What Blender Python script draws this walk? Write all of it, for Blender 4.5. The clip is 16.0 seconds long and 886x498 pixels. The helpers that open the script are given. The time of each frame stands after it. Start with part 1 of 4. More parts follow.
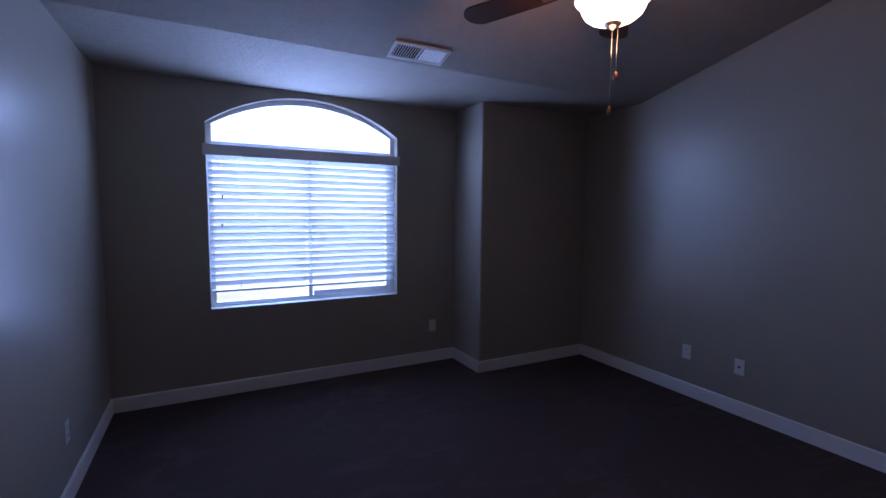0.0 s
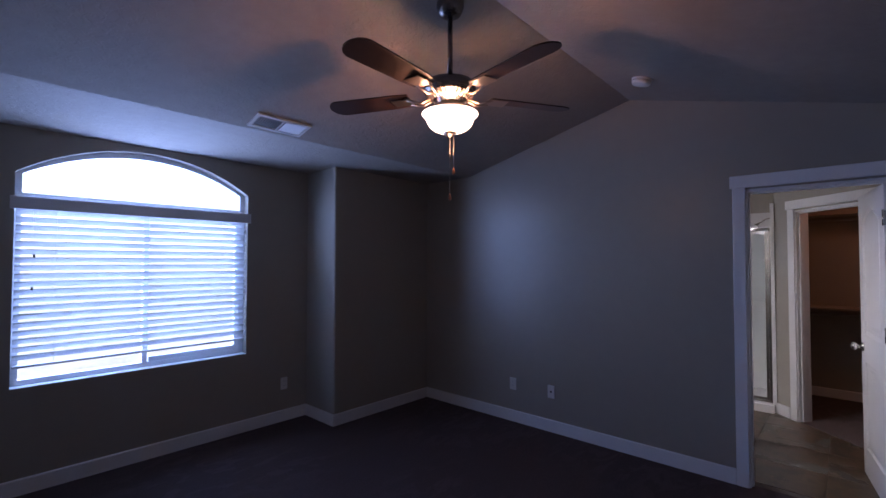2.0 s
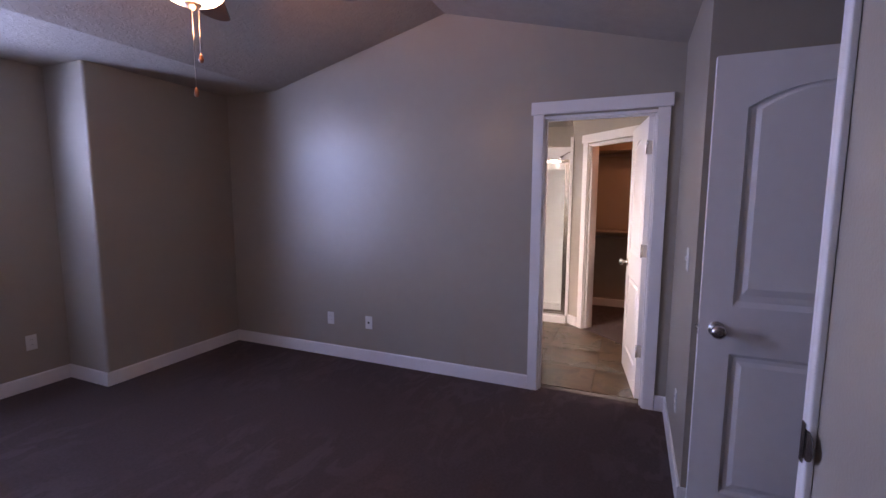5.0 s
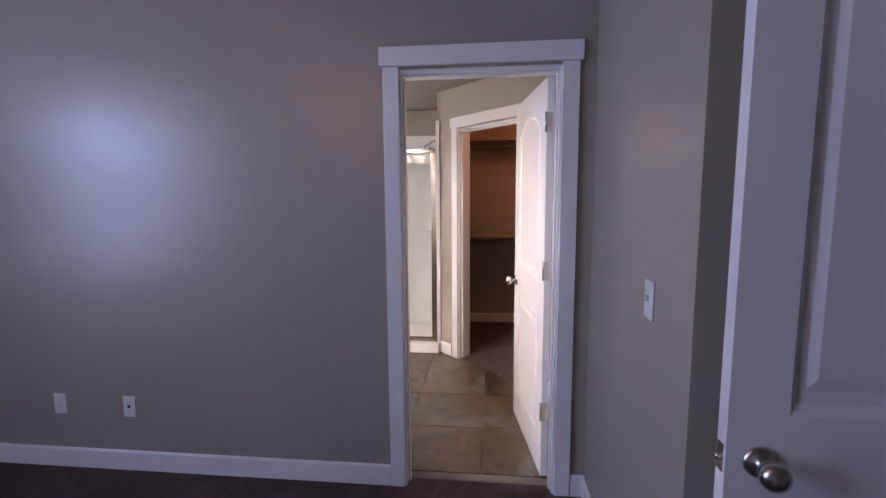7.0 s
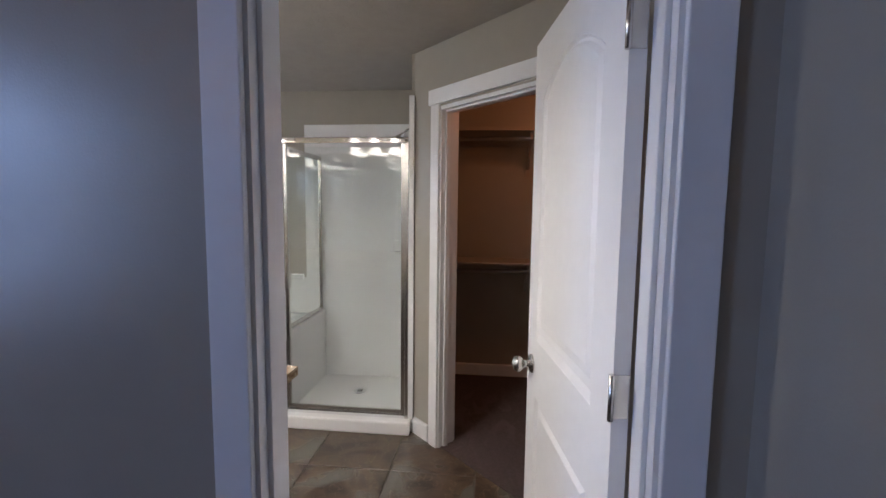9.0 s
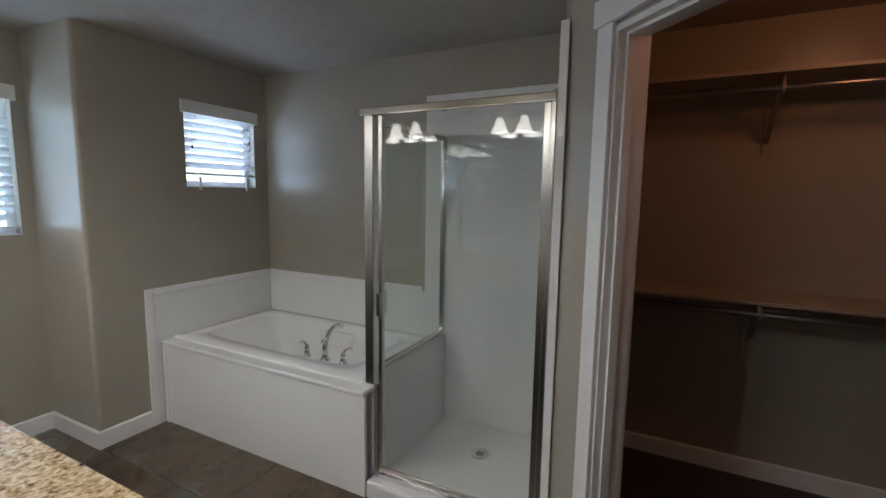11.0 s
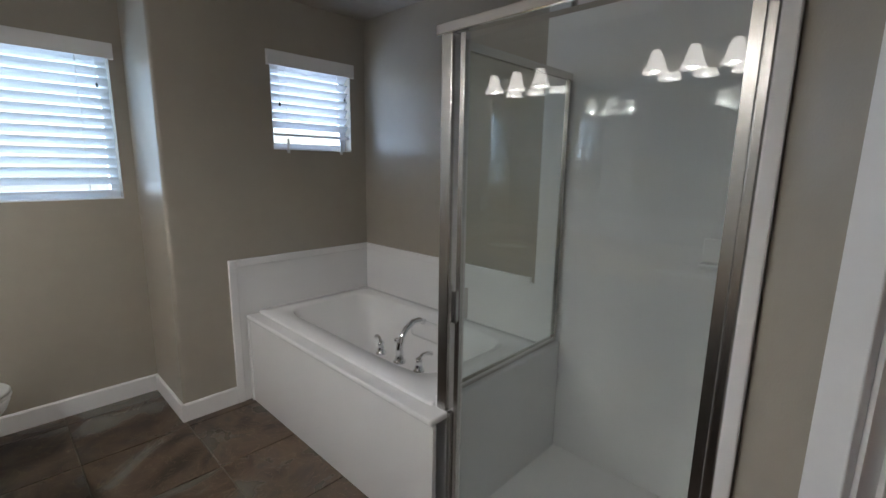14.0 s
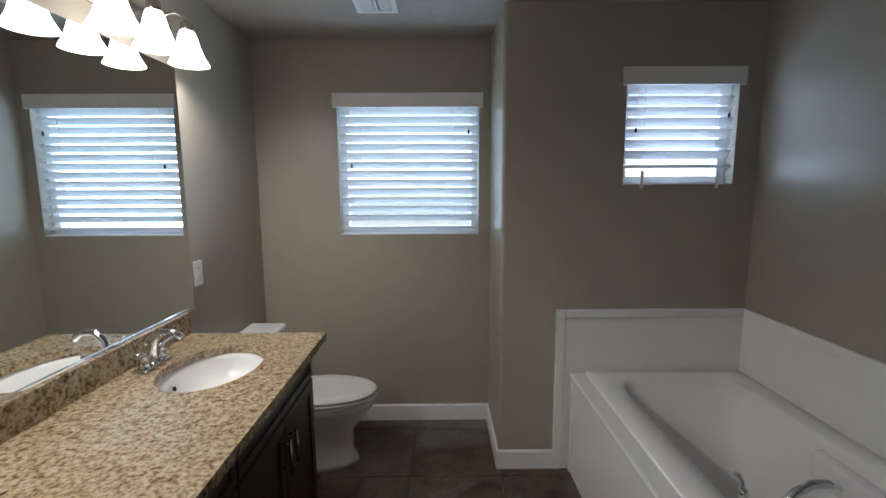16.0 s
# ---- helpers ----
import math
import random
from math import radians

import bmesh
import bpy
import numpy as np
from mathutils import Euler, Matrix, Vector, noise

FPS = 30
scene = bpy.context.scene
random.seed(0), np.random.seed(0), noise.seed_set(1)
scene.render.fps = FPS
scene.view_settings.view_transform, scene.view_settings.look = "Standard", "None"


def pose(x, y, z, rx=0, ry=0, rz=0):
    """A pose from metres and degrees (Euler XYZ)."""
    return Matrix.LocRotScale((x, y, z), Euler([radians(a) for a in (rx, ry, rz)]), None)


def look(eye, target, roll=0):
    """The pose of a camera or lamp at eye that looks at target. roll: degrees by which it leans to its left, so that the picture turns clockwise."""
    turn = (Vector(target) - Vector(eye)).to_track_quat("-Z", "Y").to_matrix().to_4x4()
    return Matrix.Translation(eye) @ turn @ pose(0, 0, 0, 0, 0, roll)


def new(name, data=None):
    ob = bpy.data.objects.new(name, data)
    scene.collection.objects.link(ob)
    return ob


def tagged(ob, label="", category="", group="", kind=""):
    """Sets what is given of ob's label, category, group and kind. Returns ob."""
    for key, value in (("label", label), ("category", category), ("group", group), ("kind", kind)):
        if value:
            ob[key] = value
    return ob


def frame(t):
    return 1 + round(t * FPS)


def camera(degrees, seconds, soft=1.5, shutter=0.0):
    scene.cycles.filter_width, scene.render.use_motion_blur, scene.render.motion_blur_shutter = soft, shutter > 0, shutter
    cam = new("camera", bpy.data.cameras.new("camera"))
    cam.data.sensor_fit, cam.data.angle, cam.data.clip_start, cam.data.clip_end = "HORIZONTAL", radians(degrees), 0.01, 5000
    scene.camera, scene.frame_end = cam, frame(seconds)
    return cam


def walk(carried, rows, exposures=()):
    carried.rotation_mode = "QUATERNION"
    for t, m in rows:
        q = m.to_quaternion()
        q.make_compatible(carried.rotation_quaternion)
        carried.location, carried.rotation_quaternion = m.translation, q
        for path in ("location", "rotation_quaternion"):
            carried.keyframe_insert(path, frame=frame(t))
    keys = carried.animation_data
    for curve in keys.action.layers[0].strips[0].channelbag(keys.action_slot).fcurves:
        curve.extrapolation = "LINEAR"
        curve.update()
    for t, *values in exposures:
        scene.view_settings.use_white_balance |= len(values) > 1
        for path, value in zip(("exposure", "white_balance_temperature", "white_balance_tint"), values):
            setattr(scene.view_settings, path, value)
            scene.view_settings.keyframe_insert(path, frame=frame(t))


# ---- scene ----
cam = camera(89.6, 16.0)
PATH = [
    (0, (0.58, 0.235, 1.481), (1.505, 2.0, 1.313), 0.5),
    (0.5, (0.483, 0.159, 1.522), (1.642, 1.776, 1.316), 0.5),
    (1, (0.406, 0.101, 1.513), (1.72, 1.6, 1.355), 0.5),
    (1.5, (0.346, 0.041, 1.525), (1.775, 1.436, 1.428), 0.2),
    (2, (0.29, 0.034, 1.548), (1.774, 1.374, 1.603), 0.1),
    (2.5, (0.291, 0.008, 1.58), (1.777, 1.337, 1.748), 0.1),
    (3, (0.29, 0.02, 1.575), (1.786, 1.335, 1.756), 0.1),
    (3.5, (0.325, 0.031, 1.536), (1.848, 1.327, 1.541), 0.1),
    (4, (0.404, 0.02, 1.491), (2.031, 1.166, 1.301), 0.4),
    (4.5, (0.541, -0.046, 1.48), (2.29, 0.884, 1.203), 0.3),
    (5, (0.685, -0.069, 1.472), (2.515, 0.706, 1.242), 0.2),
    (7.5, (2.247, 0.154, 1.461), (4.232, 0.275, 1.25), 0.1),
    (8, (2.578, 0.141, 1.45), (4.568, 0.227, 1.271), 0.5),
    (10.5, (4.053, 0.092, 1.523), (5.915, 0.783, 1.29), 0.8),
    (11, (4.259, 0.211, 1.51), (6.032, 1.105, 1.27), 0.9),
    (11.5, (4.421, 0.313, 1.511), (6.104, 1.371, 1.294), 1.0),
    (12, (4.538, 0.359, 1.514), (6.15, 1.525, 1.308), 0.9),
    (12.5, (4.673, 0.375, 1.523), (6.217, 1.629, 1.311), 0.8),
    (13, (4.766, 0.367, 1.514), (6.303, 1.624, 1.271), 0.8),
    (13.5, (4.825, 0.367, 1.481), (6.32, 1.657, 1.163), 1.0),
    (14, (4.901, 0.434, 1.461), (6.314, 1.8, 1.091), 0.9),
    (14.5, (5.044, 0.596, 1.49), (6.281, 2.114, 1.087), 0.8),
    (15, (5.178, 0.745, 1.523), (6.012, 2.529, 1.177), 0.3),
    (15.5, (5.176, 0.815, 1.517), (5.646, 2.732, 1.193), -0.1),
    (16, (5.244, 0.823, 1.527), (5.256, 2.804, 1.256), -0.3),
]
EXPOSURES = [(0, 1.55, 6150, 24), (3.2, 1.55, 6250, 27), (4.0, 2.1, 6600, 31), (4.5, 2.85, 7250, 35), (5.0, 3.05, 7750, 35), (7.5, 2.92, 7250, 25), (8.2, 2.82, 7000, 21), (10.3, 1.55, 6350, 9), (13, 1.5, 6350, 10), (15, 1.47, 6350, 12), (16, 1.18, 6400, 11)]
walk(cam, [(t, look(eye, target, roll)) for t, eye, target, roll in PATH], EXPOSURES)

# ---- world, sun, large lights ----
world = bpy.data.worlds.new("sky")
scene.world = world
world.use_nodes = True
sky = world.node_tree.nodes.new("ShaderNodeTexSky")
sky.sky_type, sky.sun_disc = "NISHITA", False
sky.sun_elevation, sky.sun_rotation = radians(42), radians(170)
world.node_tree.nodes["Background"].inputs[1].default_value = 0.15
world.node_tree.links.new(sky.outputs[0], world.node_tree.nodes["Background"].inputs[0])


def lamp(name, kind, m, energy, colour, **more):
    data = bpy.data.lights.new(name, kind)
    data.energy, data.color = energy, colour
    for key, value in more.items():
        if key == "angle":
            data.angle = value
        elif key == "size":
            data.shape, data.size, data.size_y = "RECTANGLE", value[0], value[1]
        elif key == "radius":
            data.shadow_soft_size = value
    ob = new(name, data)
    ob.matrix_world = m
    return ob


lamp("sun", "SUN", look((0, -10, 9), (0, 0, 0)), 3.0, (1, 0.95, 0.88), angle=radians(0.5))
# daylight standing in the three window openings, outside the glass
DAY = (0.31, 0.49, 1.0)
lamp("daylight_arch", "AREA", pose(1.35, 4.40, 2.26, -58, 0, 0), 13, DAY, size=(1.5, 0.40))
lamp("daylight_blind", "AREA", pose(1.35, 4.46, 1.35, -88, 0, 0), 30, DAY, size=(1.6, 1.35))
lamp("daylight_bath", "AREA", pose(5.05, 3.90, 1.62, -80, 0, 0), 12, (0.52, 0.72, 1.0), size=(1.1, 1.0))
lamp("daylight_tub", "AREA", pose(6.44, 3.36, 1.78, -80, 0, 0), 7, (0.55, 0.7, 1.0), size=(0.75, 0.65))


# ---- materials ----
def mat(name, colour, rough=0.5, metal=0.0, vary=0.0, scale=6.0, bump=0.0, bump_scale=200.0, second=None, emit=None, coat=0.0, detail=4.0, specular=0.5):
    """A principled material; vary mixes towards second by a noise of two scales, bump adds fine relief."""
    m = bpy.data.materials.new(name)
    m.use_nodes = True
    nt, bs = m.node_tree, m.node_tree.nodes["Principled BSDF"]
    bs.inputs["Base Color"].default_value = (*colour, 1)
    bs.inputs["Roughness"].default_value, bs.inputs["Metallic"].default_value = rough, metal
    bs.inputs["Coat Weight"].default_value = coat
    bs.inputs["Specular IOR Level"].default_value = specular
    co = nt.nodes.new("ShaderNodeTexCoord")
    if vary:
        big, small = nt.nodes.new("ShaderNodeTexNoise"), nt.nodes.new("ShaderNodeTexNoise")
        big.inputs["Scale"].default_value, small.inputs["Scale"].default_value = scale, scale * 9
        big.inputs["Detail"].default_value = small.inputs["Detail"].default_value = detail
        add = nt.nodes.new("ShaderNodeMath")
        ramp = nt.nodes.new("ShaderNodeMapRange")
        mix = nt.nodes.new("ShaderNodeMix")
        mix.data_type = "RGBA"
        for n in (big, small):
            nt.links.new(co.outputs["Object"], n.inputs["Vector"])
        nt.links.new(big.outputs[0], add.inputs[0])
        nt.links.new(small.outputs[0], add.inputs[1])
        nt.links.new(add.outputs[0], ramp.inputs[0])
        ramp.inputs[1].default_value, ramp.inputs[2].default_value = 0.75, 1.25
        ramp.inputs[4].default_value = vary
        mix.inputs[6].default_value = (*colour, 1)
        mix.inputs[7].default_value = (*(second or tuple(c * 0.6 for c in colour)), 1)
        nt.links.new(ramp.outputs[0], mix.inputs[0])
        nt.links.new(mix.outputs[2], bs.inputs["Base Color"])
    if bump:
        relief, b = nt.nodes.new("ShaderNodeTexNoise"), nt.nodes.new("ShaderNodeBump")
        relief.inputs["Scale"].default_value = bump_scale
        relief.inputs["Detail"].default_value = 3
        b.inputs["Strength"].default_value, b.inputs["Distance"].default_value = bump, 0.004
        nt.links.new(co.outputs["Object"], relief.inputs["Vector"])
        nt.links.new(relief.outputs[0], b.inputs["Height"])
        nt.links.new(b.outputs[0], bs.inputs["Normal"])
    if emit:
        bs.inputs["Emission Color"].default_value = (*emit[0], 1)
        bs.inputs["Emission Strength"].default_value = emit[1]
    return m


def knockdown(name, colour):
    """Ceiling plaster with flattened, patchy trowel marks."""
    m = mat(name, colour, 0.75, vary=0.25, scale=1.5)
    nt = m.node_tree
    co, relief, ramp, b = (nt.nodes.new("ShaderNode" + k) for k in ("TexCoord", "TexNoise", "ValToRGB", "Bump"))
    relief.inputs["Scale"].default_value, relief.inputs["Detail"].default_value = 26, 5
    relief.inputs["Distortion"].default_value = 0.8
    ramp.color_ramp.elements[0].position, ramp.color_ramp.elements[1].position = 0.47, 0.56
    b.inputs["Strength"].default_value, b.inputs["Distance"].default_value = 0.32, 0.004
    nt.links.new(co.outputs["Object"], relief.inputs["Vector"])
    nt.links.new(relief.outputs[0], ramp.inputs[0])
    nt.links.new(ramp.outputs[0], b.inputs["Height"])
    nt.links.new(b.outputs[0], nt.nodes["Principled BSDF"].inputs["Normal"])
    return m


def granite(name):
    m = mat(name, (0.5, 0.4, 0.25), 0.2)
    nt, bs = m.node_tree, m.node_tree.nodes["Principled BSDF"]
    co = nt.nodes.new("ShaderNodeTexCoord")
    noise_a, noise_b, voro = nt.nodes.new("ShaderNodeTexNoise"), nt.nodes.new("ShaderNodeTexNoise"), nt.nodes.new("ShaderNodeTexVoronoi")
    noise_a.inputs["Scale"].default_value, noise_a.inputs["Detail"].default_value = 46, 7
    noise_a.inputs["Distortion"].default_value = 0.6
    noise_b.inputs["Scale"].default_value, noise_b.inputs["Detail"].default_value = 95, 4
    voro.inputs["Scale"].default_value = 130
    ramp = nt.nodes.new("ShaderNodeValToRGB")
    stops = [(0.34, (0.05, 0.035, 0.025)), (0.42, (0.17, 0.105, 0.055)), (0.48, (0.28, 0.20, 0.115)), (0.55, (0.38, 0.30, 0.19)), (0.66, (0.44, 0.40, 0.33))]
    ramp.color_ramp.elements[0].position, ramp.color_ramp.elements[0].color = stops[0][0], (*stops[0][1], 1)
    ramp.color_ramp.elements[1].position, ramp.color_ramp.elements[1].color = stops[-1][0], (*stops[-1][1], 1)
    for p, c in stops[1:-1]:
        ramp.color_ramp.elements.new(p).color = (*c, 1)
    mixer, dark, mix = nt.nodes.new("ShaderNodeMath"), nt.nodes.new("ShaderNodeMapRange"), nt.nodes.new("ShaderNodeMix")
    mixer.operation = "MULTIPLY_ADD"
    mixer.inputs[1].default_value, mixer.inputs[2].default_value = 0.5, 0.0
    half = nt.nodes.new("ShaderNodeMath")
    half.operation = "MULTIPLY_ADD"
    half.inputs[1].default_value = 0.5
    for n in (noise_a, noise_b, voro):
        nt.links.new(co.outputs["Object"], n.inputs["Vector"])
    nt.links.new(noise_a.outputs[0], mixer.inputs[0])
    nt.links.new(noise_b.outputs[0], half.inputs[0])
    nt.links.new(mixer.outputs[0], half.inputs[2])
    nt.links.new(half.outputs[0], ramp.inputs[0])
    dark.inputs[1].default_value, dark.inputs[2].default_value = 0.88, 0.97
    nt.links.new(voro.outputs["Color"], dark.inputs[0])
    mix.data_type = "RGBA"
    nt.links.new(dark.outputs[0], mix.inputs[0])
    nt.links.new(ramp.outputs[0], mix.inputs[6])
    mix.inputs[7].default_value = (0.09, 0.06, 0.04, 1)
    nt.links.new(mix.outputs[2], bs.inputs["Base Color"])
    return m


def slate(name):
    """Brown slate-look tile: clouded colour with rust veins, each tile its own shade."""
    m = mat(name, (0.1, 0.07, 0.05), 0.32)
    nt, bs = m.node_tree, m.node_tree.nodes["Principled BSDF"]
    co, info, shift = nt.nodes.new("ShaderNodeTexCoord"), nt.nodes.new("ShaderNodeObjectInfo"), nt.nodes.new("ShaderNodeVectorMath")
    big, vein = nt.nodes.new("ShaderNodeTexNoise"), nt.nodes.new("ShaderNodeTexNoise")
    shift.operation = "MULTIPLY_ADD"
    shift.inputs[1].default_value = (1, 1, 1)
    scale = nt.nodes.new("ShaderNodeVectorMath")
    scale.operation = "SCALE"
    scale.inputs[0].default_value = (37, 61, 11)
    nt.links.new(info.outputs["Random"], scale.inputs[3])
    nt.links.new(co.outputs["Object"], shift.inputs[0])
    nt.links.new(scale.outputs[0], shift.inputs[2])
    big.inputs["Scale"].default_value, big.inputs["Detail"].default_value, big.inputs["Distortion"].default_value = 3.2, 7, 1.6
    vein.inputs["Scale"].default_value, vein.inputs["Detail"].default_value, vein.inputs["Distortion"].default_value = 5, 9, 2.4
    for n in (big, vein):
        nt.links.new(shift.outputs[0], n.inputs["Vector"])
    ramp, veins = nt.nodes.new("ShaderNodeValToRGB"), nt.nodes.new("ShaderNodeValToRGB")
    ramp.color_ramp.elements[0].position, ramp.color_ramp.elements[0].color = 0.36, (0.030, 0.021, 0.015, 1)
    ramp.color_ramp.elements[1].position, ramp.color_ramp.elements[1].color = 0.66, (0.060, 0.045, 0.034, 1)
    ramp.color_ramp.elements.new(0.46).color = (0.072, 0.046, 0.030, 1)
    ramp.color_ramp.elements.new(0.55).color = (0.098, 0.064, 0.041, 1)
    veins.color_ramp.elements[0].position, veins.color_ramp.elements[0].color = 0.49, (0, 0, 0, 1)
    veins.color_ramp.elements[1].position, veins.color_ramp.elements[1].color = 0.51, (0, 0, 0, 1)
    veins.color_ramp.elements.new(0.5).color = (0.6, 0.6, 0.6, 1)
    # grey cleft patches, smoother than the brown ground
    cleft, edge, grey = nt.nodes.new("ShaderNodeTexNoise"), nt.nodes.new("ShaderNodeMapRange"), nt.nodes.new("ShaderNodeMix")
    cleft.inputs["Scale"].default_value, cleft.inputs["Detail"].default_value, cleft.inputs["Distortion"].default_value = 2.6, 5, 0.9
    nt.links.new(shift.outputs[0], cleft.inputs["Vector"])
    nt.links.new(cleft.outputs[0], edge.inputs[0])
    edge.inputs[1].default_value, edge.inputs[2].default_value = 0.555, 0.585
    grey.data_type = "RGBA"
    grey.inputs[7].default_value = (0.125, 0.118, 0.10, 1)
    nt.links.new(edge.outputs[0], grey.inputs[0])
    gloss = nt.nodes.new("ShaderNodeMapRange")
    gloss.inputs[3].default_value, gloss.inputs[4].default_value = 0.36, 0.22
    nt.links.new(edge.outputs[0], gloss.inputs[0])
    nt.links.new(gloss.outputs[0], bs.inputs["Roughness"])
    mix, b = nt.nodes.new("ShaderNodeMix"), nt.nodes.new("ShaderNodeBump")
    mix.data_type = "RGBA"
    nt.links.new(big.outputs[0], ramp.inputs[0])
    nt.links.new(vein.outputs[0], veins.inputs[0])
    nt.links.new(veins.outputs[0], mix.inputs[0])
    nt.links.new(ramp.outputs[0], grey.inputs[6])
    nt.links.new(grey.outputs[2], mix.inputs[6])
    mix.inputs[7].default_value = (0.20, 0.15, 0.10, 1)
    nt.links.new(mix.outputs[2], bs.inputs["Base Color"])
    rise = nt.nodes.new("ShaderNodeMath")
    rise.operation = "MULTIPLY_ADD"
    rise.inputs[1].default_value = 0.5
    nt.links.new(cleft.outputs[0], rise.inputs[0])
    nt.links.new(big.outputs[0], rise.inputs[2])
    b.inputs["Strength"].default_value, b.inputs["Distance"].default_value = 0.5, 0.004
    nt.links.new(rise.outputs[0], b.inputs["Height"])
    nt.links.new(b.outputs[0], bs.inputs["Normal"])
    return m


def carpet(name):
    """Cut pile: fine tufts, and brushed patches in which the pile leans another way and looks paler."""
    m = mat(name, (0.105, 0.078, 0.075), 1.0, vary=0.5, scale=60, second=(0.05, 0.038, 0.037), bump=1.0, bump_scale=420, specular=0.1)
    nt, bs = m.node_tree, m.node_tree.nodes["Principled BSDF"]
    base = bs.inputs["Base Color"].links[0].from_socket
    co, stretch, brush, area, lo, hi, both, mix = (nt.nodes.new("ShaderNode" + k) for k in ("TexCoord", "Mapping", "TexNoise", "TexNoise", "MapRange", "MapRange", "Math", "Mix"))
    stretch.inputs["Rotation"].default_value, stretch.inputs["Scale"].default_value = (0, 0, 0.5), (1.0, 2.2, 1.0)
    brush.inputs["Scale"].default_value, brush.inputs["Detail"].default_value, brush.inputs["Distortion"].default_value = 3.4, 6, 1.2
    area.inputs["Scale"].default_value, area.inputs["Detail"].default_value = 0.9, 2
    nt.links.new(co.outputs["Object"], stretch.inputs["Vector"])
    nt.links.new(stretch.outputs[0], brush.inputs["Vector"])
    nt.links.new(co.outputs["Object"], area.inputs["Vector"])
    lo.inputs[1].default_value, lo.inputs[2].default_value = 0.50, 0.58
    hi.inputs[1].default_value, hi.inputs[2].default_value, hi.inputs[4].default_value = 0.42, 0.60, 0.38
    both.operation = "MULTIPLY"
    nt.links.new(brush.outputs[0], lo.inputs[0])
    nt.links.new(area.outputs[0], hi.inputs[0])
    nt.links.new(lo.outputs[0], both.inputs[0])
    nt.links.new(hi.outputs[0], both.inputs[1])
    mix.data_type = "RGBA"
    nt.links.new(both.outputs[0], mix.inputs[0])
    nt.links.new(base, mix.inputs[6])
    mix.inputs[7].default_value = (0.15, 0.118, 0.116, 1)
    nt.links.new(mix.outputs[2], bs.inputs["Base Color"])
    return m


def clear_glass(name, tint=(0.97, 0.99, 0.98)):
    m = bpy.data.materials.new(name)
    m.use_nodes = True
    nt = m.node_tree
    nt.nodes.remove(nt.nodes["Principled BSDF"])
    clear, gloss, mix, fres = (nt.nodes.new("ShaderNode" + k) for k in ("BsdfTransparent", "BsdfGlossy", "MixShader", "LayerWeight"))
    power, lift = nt.nodes.new("ShaderNodeMath"), nt.nodes.new("ShaderNodeMath")
    power.operation, lift.operation = "POWER", "MULTIPLY_ADD"
    power.inputs[1].default_value = 5.0
    lift.inputs[1].default_value, lift.inputs[2].default_value = 0.9, 0.045
    clear.inputs[0].default_value = (*tint, 1)
    gloss.inputs["Roughness"].default_value = 0.0
    nt.links.new(fres.outputs["Facing"], power.inputs[0])
    nt.links.new(power.outputs[0], lift.inputs[0])
    nt.links.new(lift.outputs[0], mix.inputs[0])
    nt.links.new(clear.outputs[0], mix.inputs[1])
    nt.links.new(gloss.outputs[0], mix.inputs[2])
    nt.links.new(mix.outputs[0], nt.nodes["Material Output"].inputs[0])
    return m


def slat_material(name):
    m = mat(name, (0.78, 0.78, 0.77), 0.45)
    nt = m.node_tree
    trans, mix = nt.nodes.new("ShaderNodeBsdfTranslucent"), nt.nodes.new("ShaderNodeMixShader")
    trans.inputs[0].default_value = (0.75, 0.78, 0.8, 1)
    mix.inputs[0].default_value = 0.20
    nt.links.new(nt.nodes["Principled BSDF"].outputs[0], mix.inputs[1])
    nt.links.new(trans.outputs[0], mix.inputs[2])
    nt.links.new(mix.outputs[0], nt.nodes["Material Output"].inputs[0])
    return m


PAINT = mat("taupe_eggshell_paint", (0.352, 0.318, 0.263), 0.32, vary=0.10, scale=1.3, bump=0.10, bump_scale=160)
CEILING = knockdown("taupe_knockdown_plaster", (0.36, 0.32, 0.275))
TRIM = mat("white_semi_gloss_trim", (0.78, 0.77, 0.76), 0.35, vary=0.08, scale=3)
CARPET = carpet("dark_taupe_carpet")
GROUT = mat("grey_brown_grout", (0.15, 0.135, 0.115), 0.9, vary=0.4, scale=12)
SLATE = slate("brown_slate_tile")
GRANITE = granite("gold_speckled_granite")
ESPRESSO = mat("espresso_stained_wood", (0.022, 0.013, 0.010), 0.35, vary=0.5, scale=8, second=(0.035, 0.02, 0.015))
PORCELAIN = mat("white_porcelain", (0.80, 0.80, 0.79), 0.08, coat=0.4)
ACRYLIC = mat("white_acrylic", (0.80, 0.79, 0.78), 0.045, coat=0.2)
CHROME = mat("polished_chrome", (0.82, 0.82, 0.83), 0.06, metal=1.0)
BRUSHED = mat("brushed_nickel", (0.62, 0.60, 0.57), 0.26, metal=1.0, vary=0.2, scale=30)
BRONZE = mat("dark_bronze_metal", (0.24, 0.215, 0.20), 0.24, metal=0.9)
COPPER = mat("antique_brushed_nickel", (0.55, 0.45, 0.38), 0.3, metal=1.0)
BLADE = mat("dark_walnut_fan_blade", (0.045, 0.022, 0.014), 0.4, vary=0.6, scale=9)
PLASTIC = mat("white_plastic", (0.74, 0.74, 0.72), 0.4)
# near-black painted as the shade inside slots, holes and ducts; also jack and tassels
DARK = mat("hollow_shade_tassel_black", (0.02, 0.02, 0.02), 0.8)
VINYL = mat("white_vinyl", (0.76, 0.77, 0.78), 0.4)
SLAT = slat_material("white_faux_wood_slat")
GLASS = clear_glass("clear_glass")
MIRROR = mat("mirror_silver", (0.90, 0.92, 0.91), 0.0, metal=1.0)
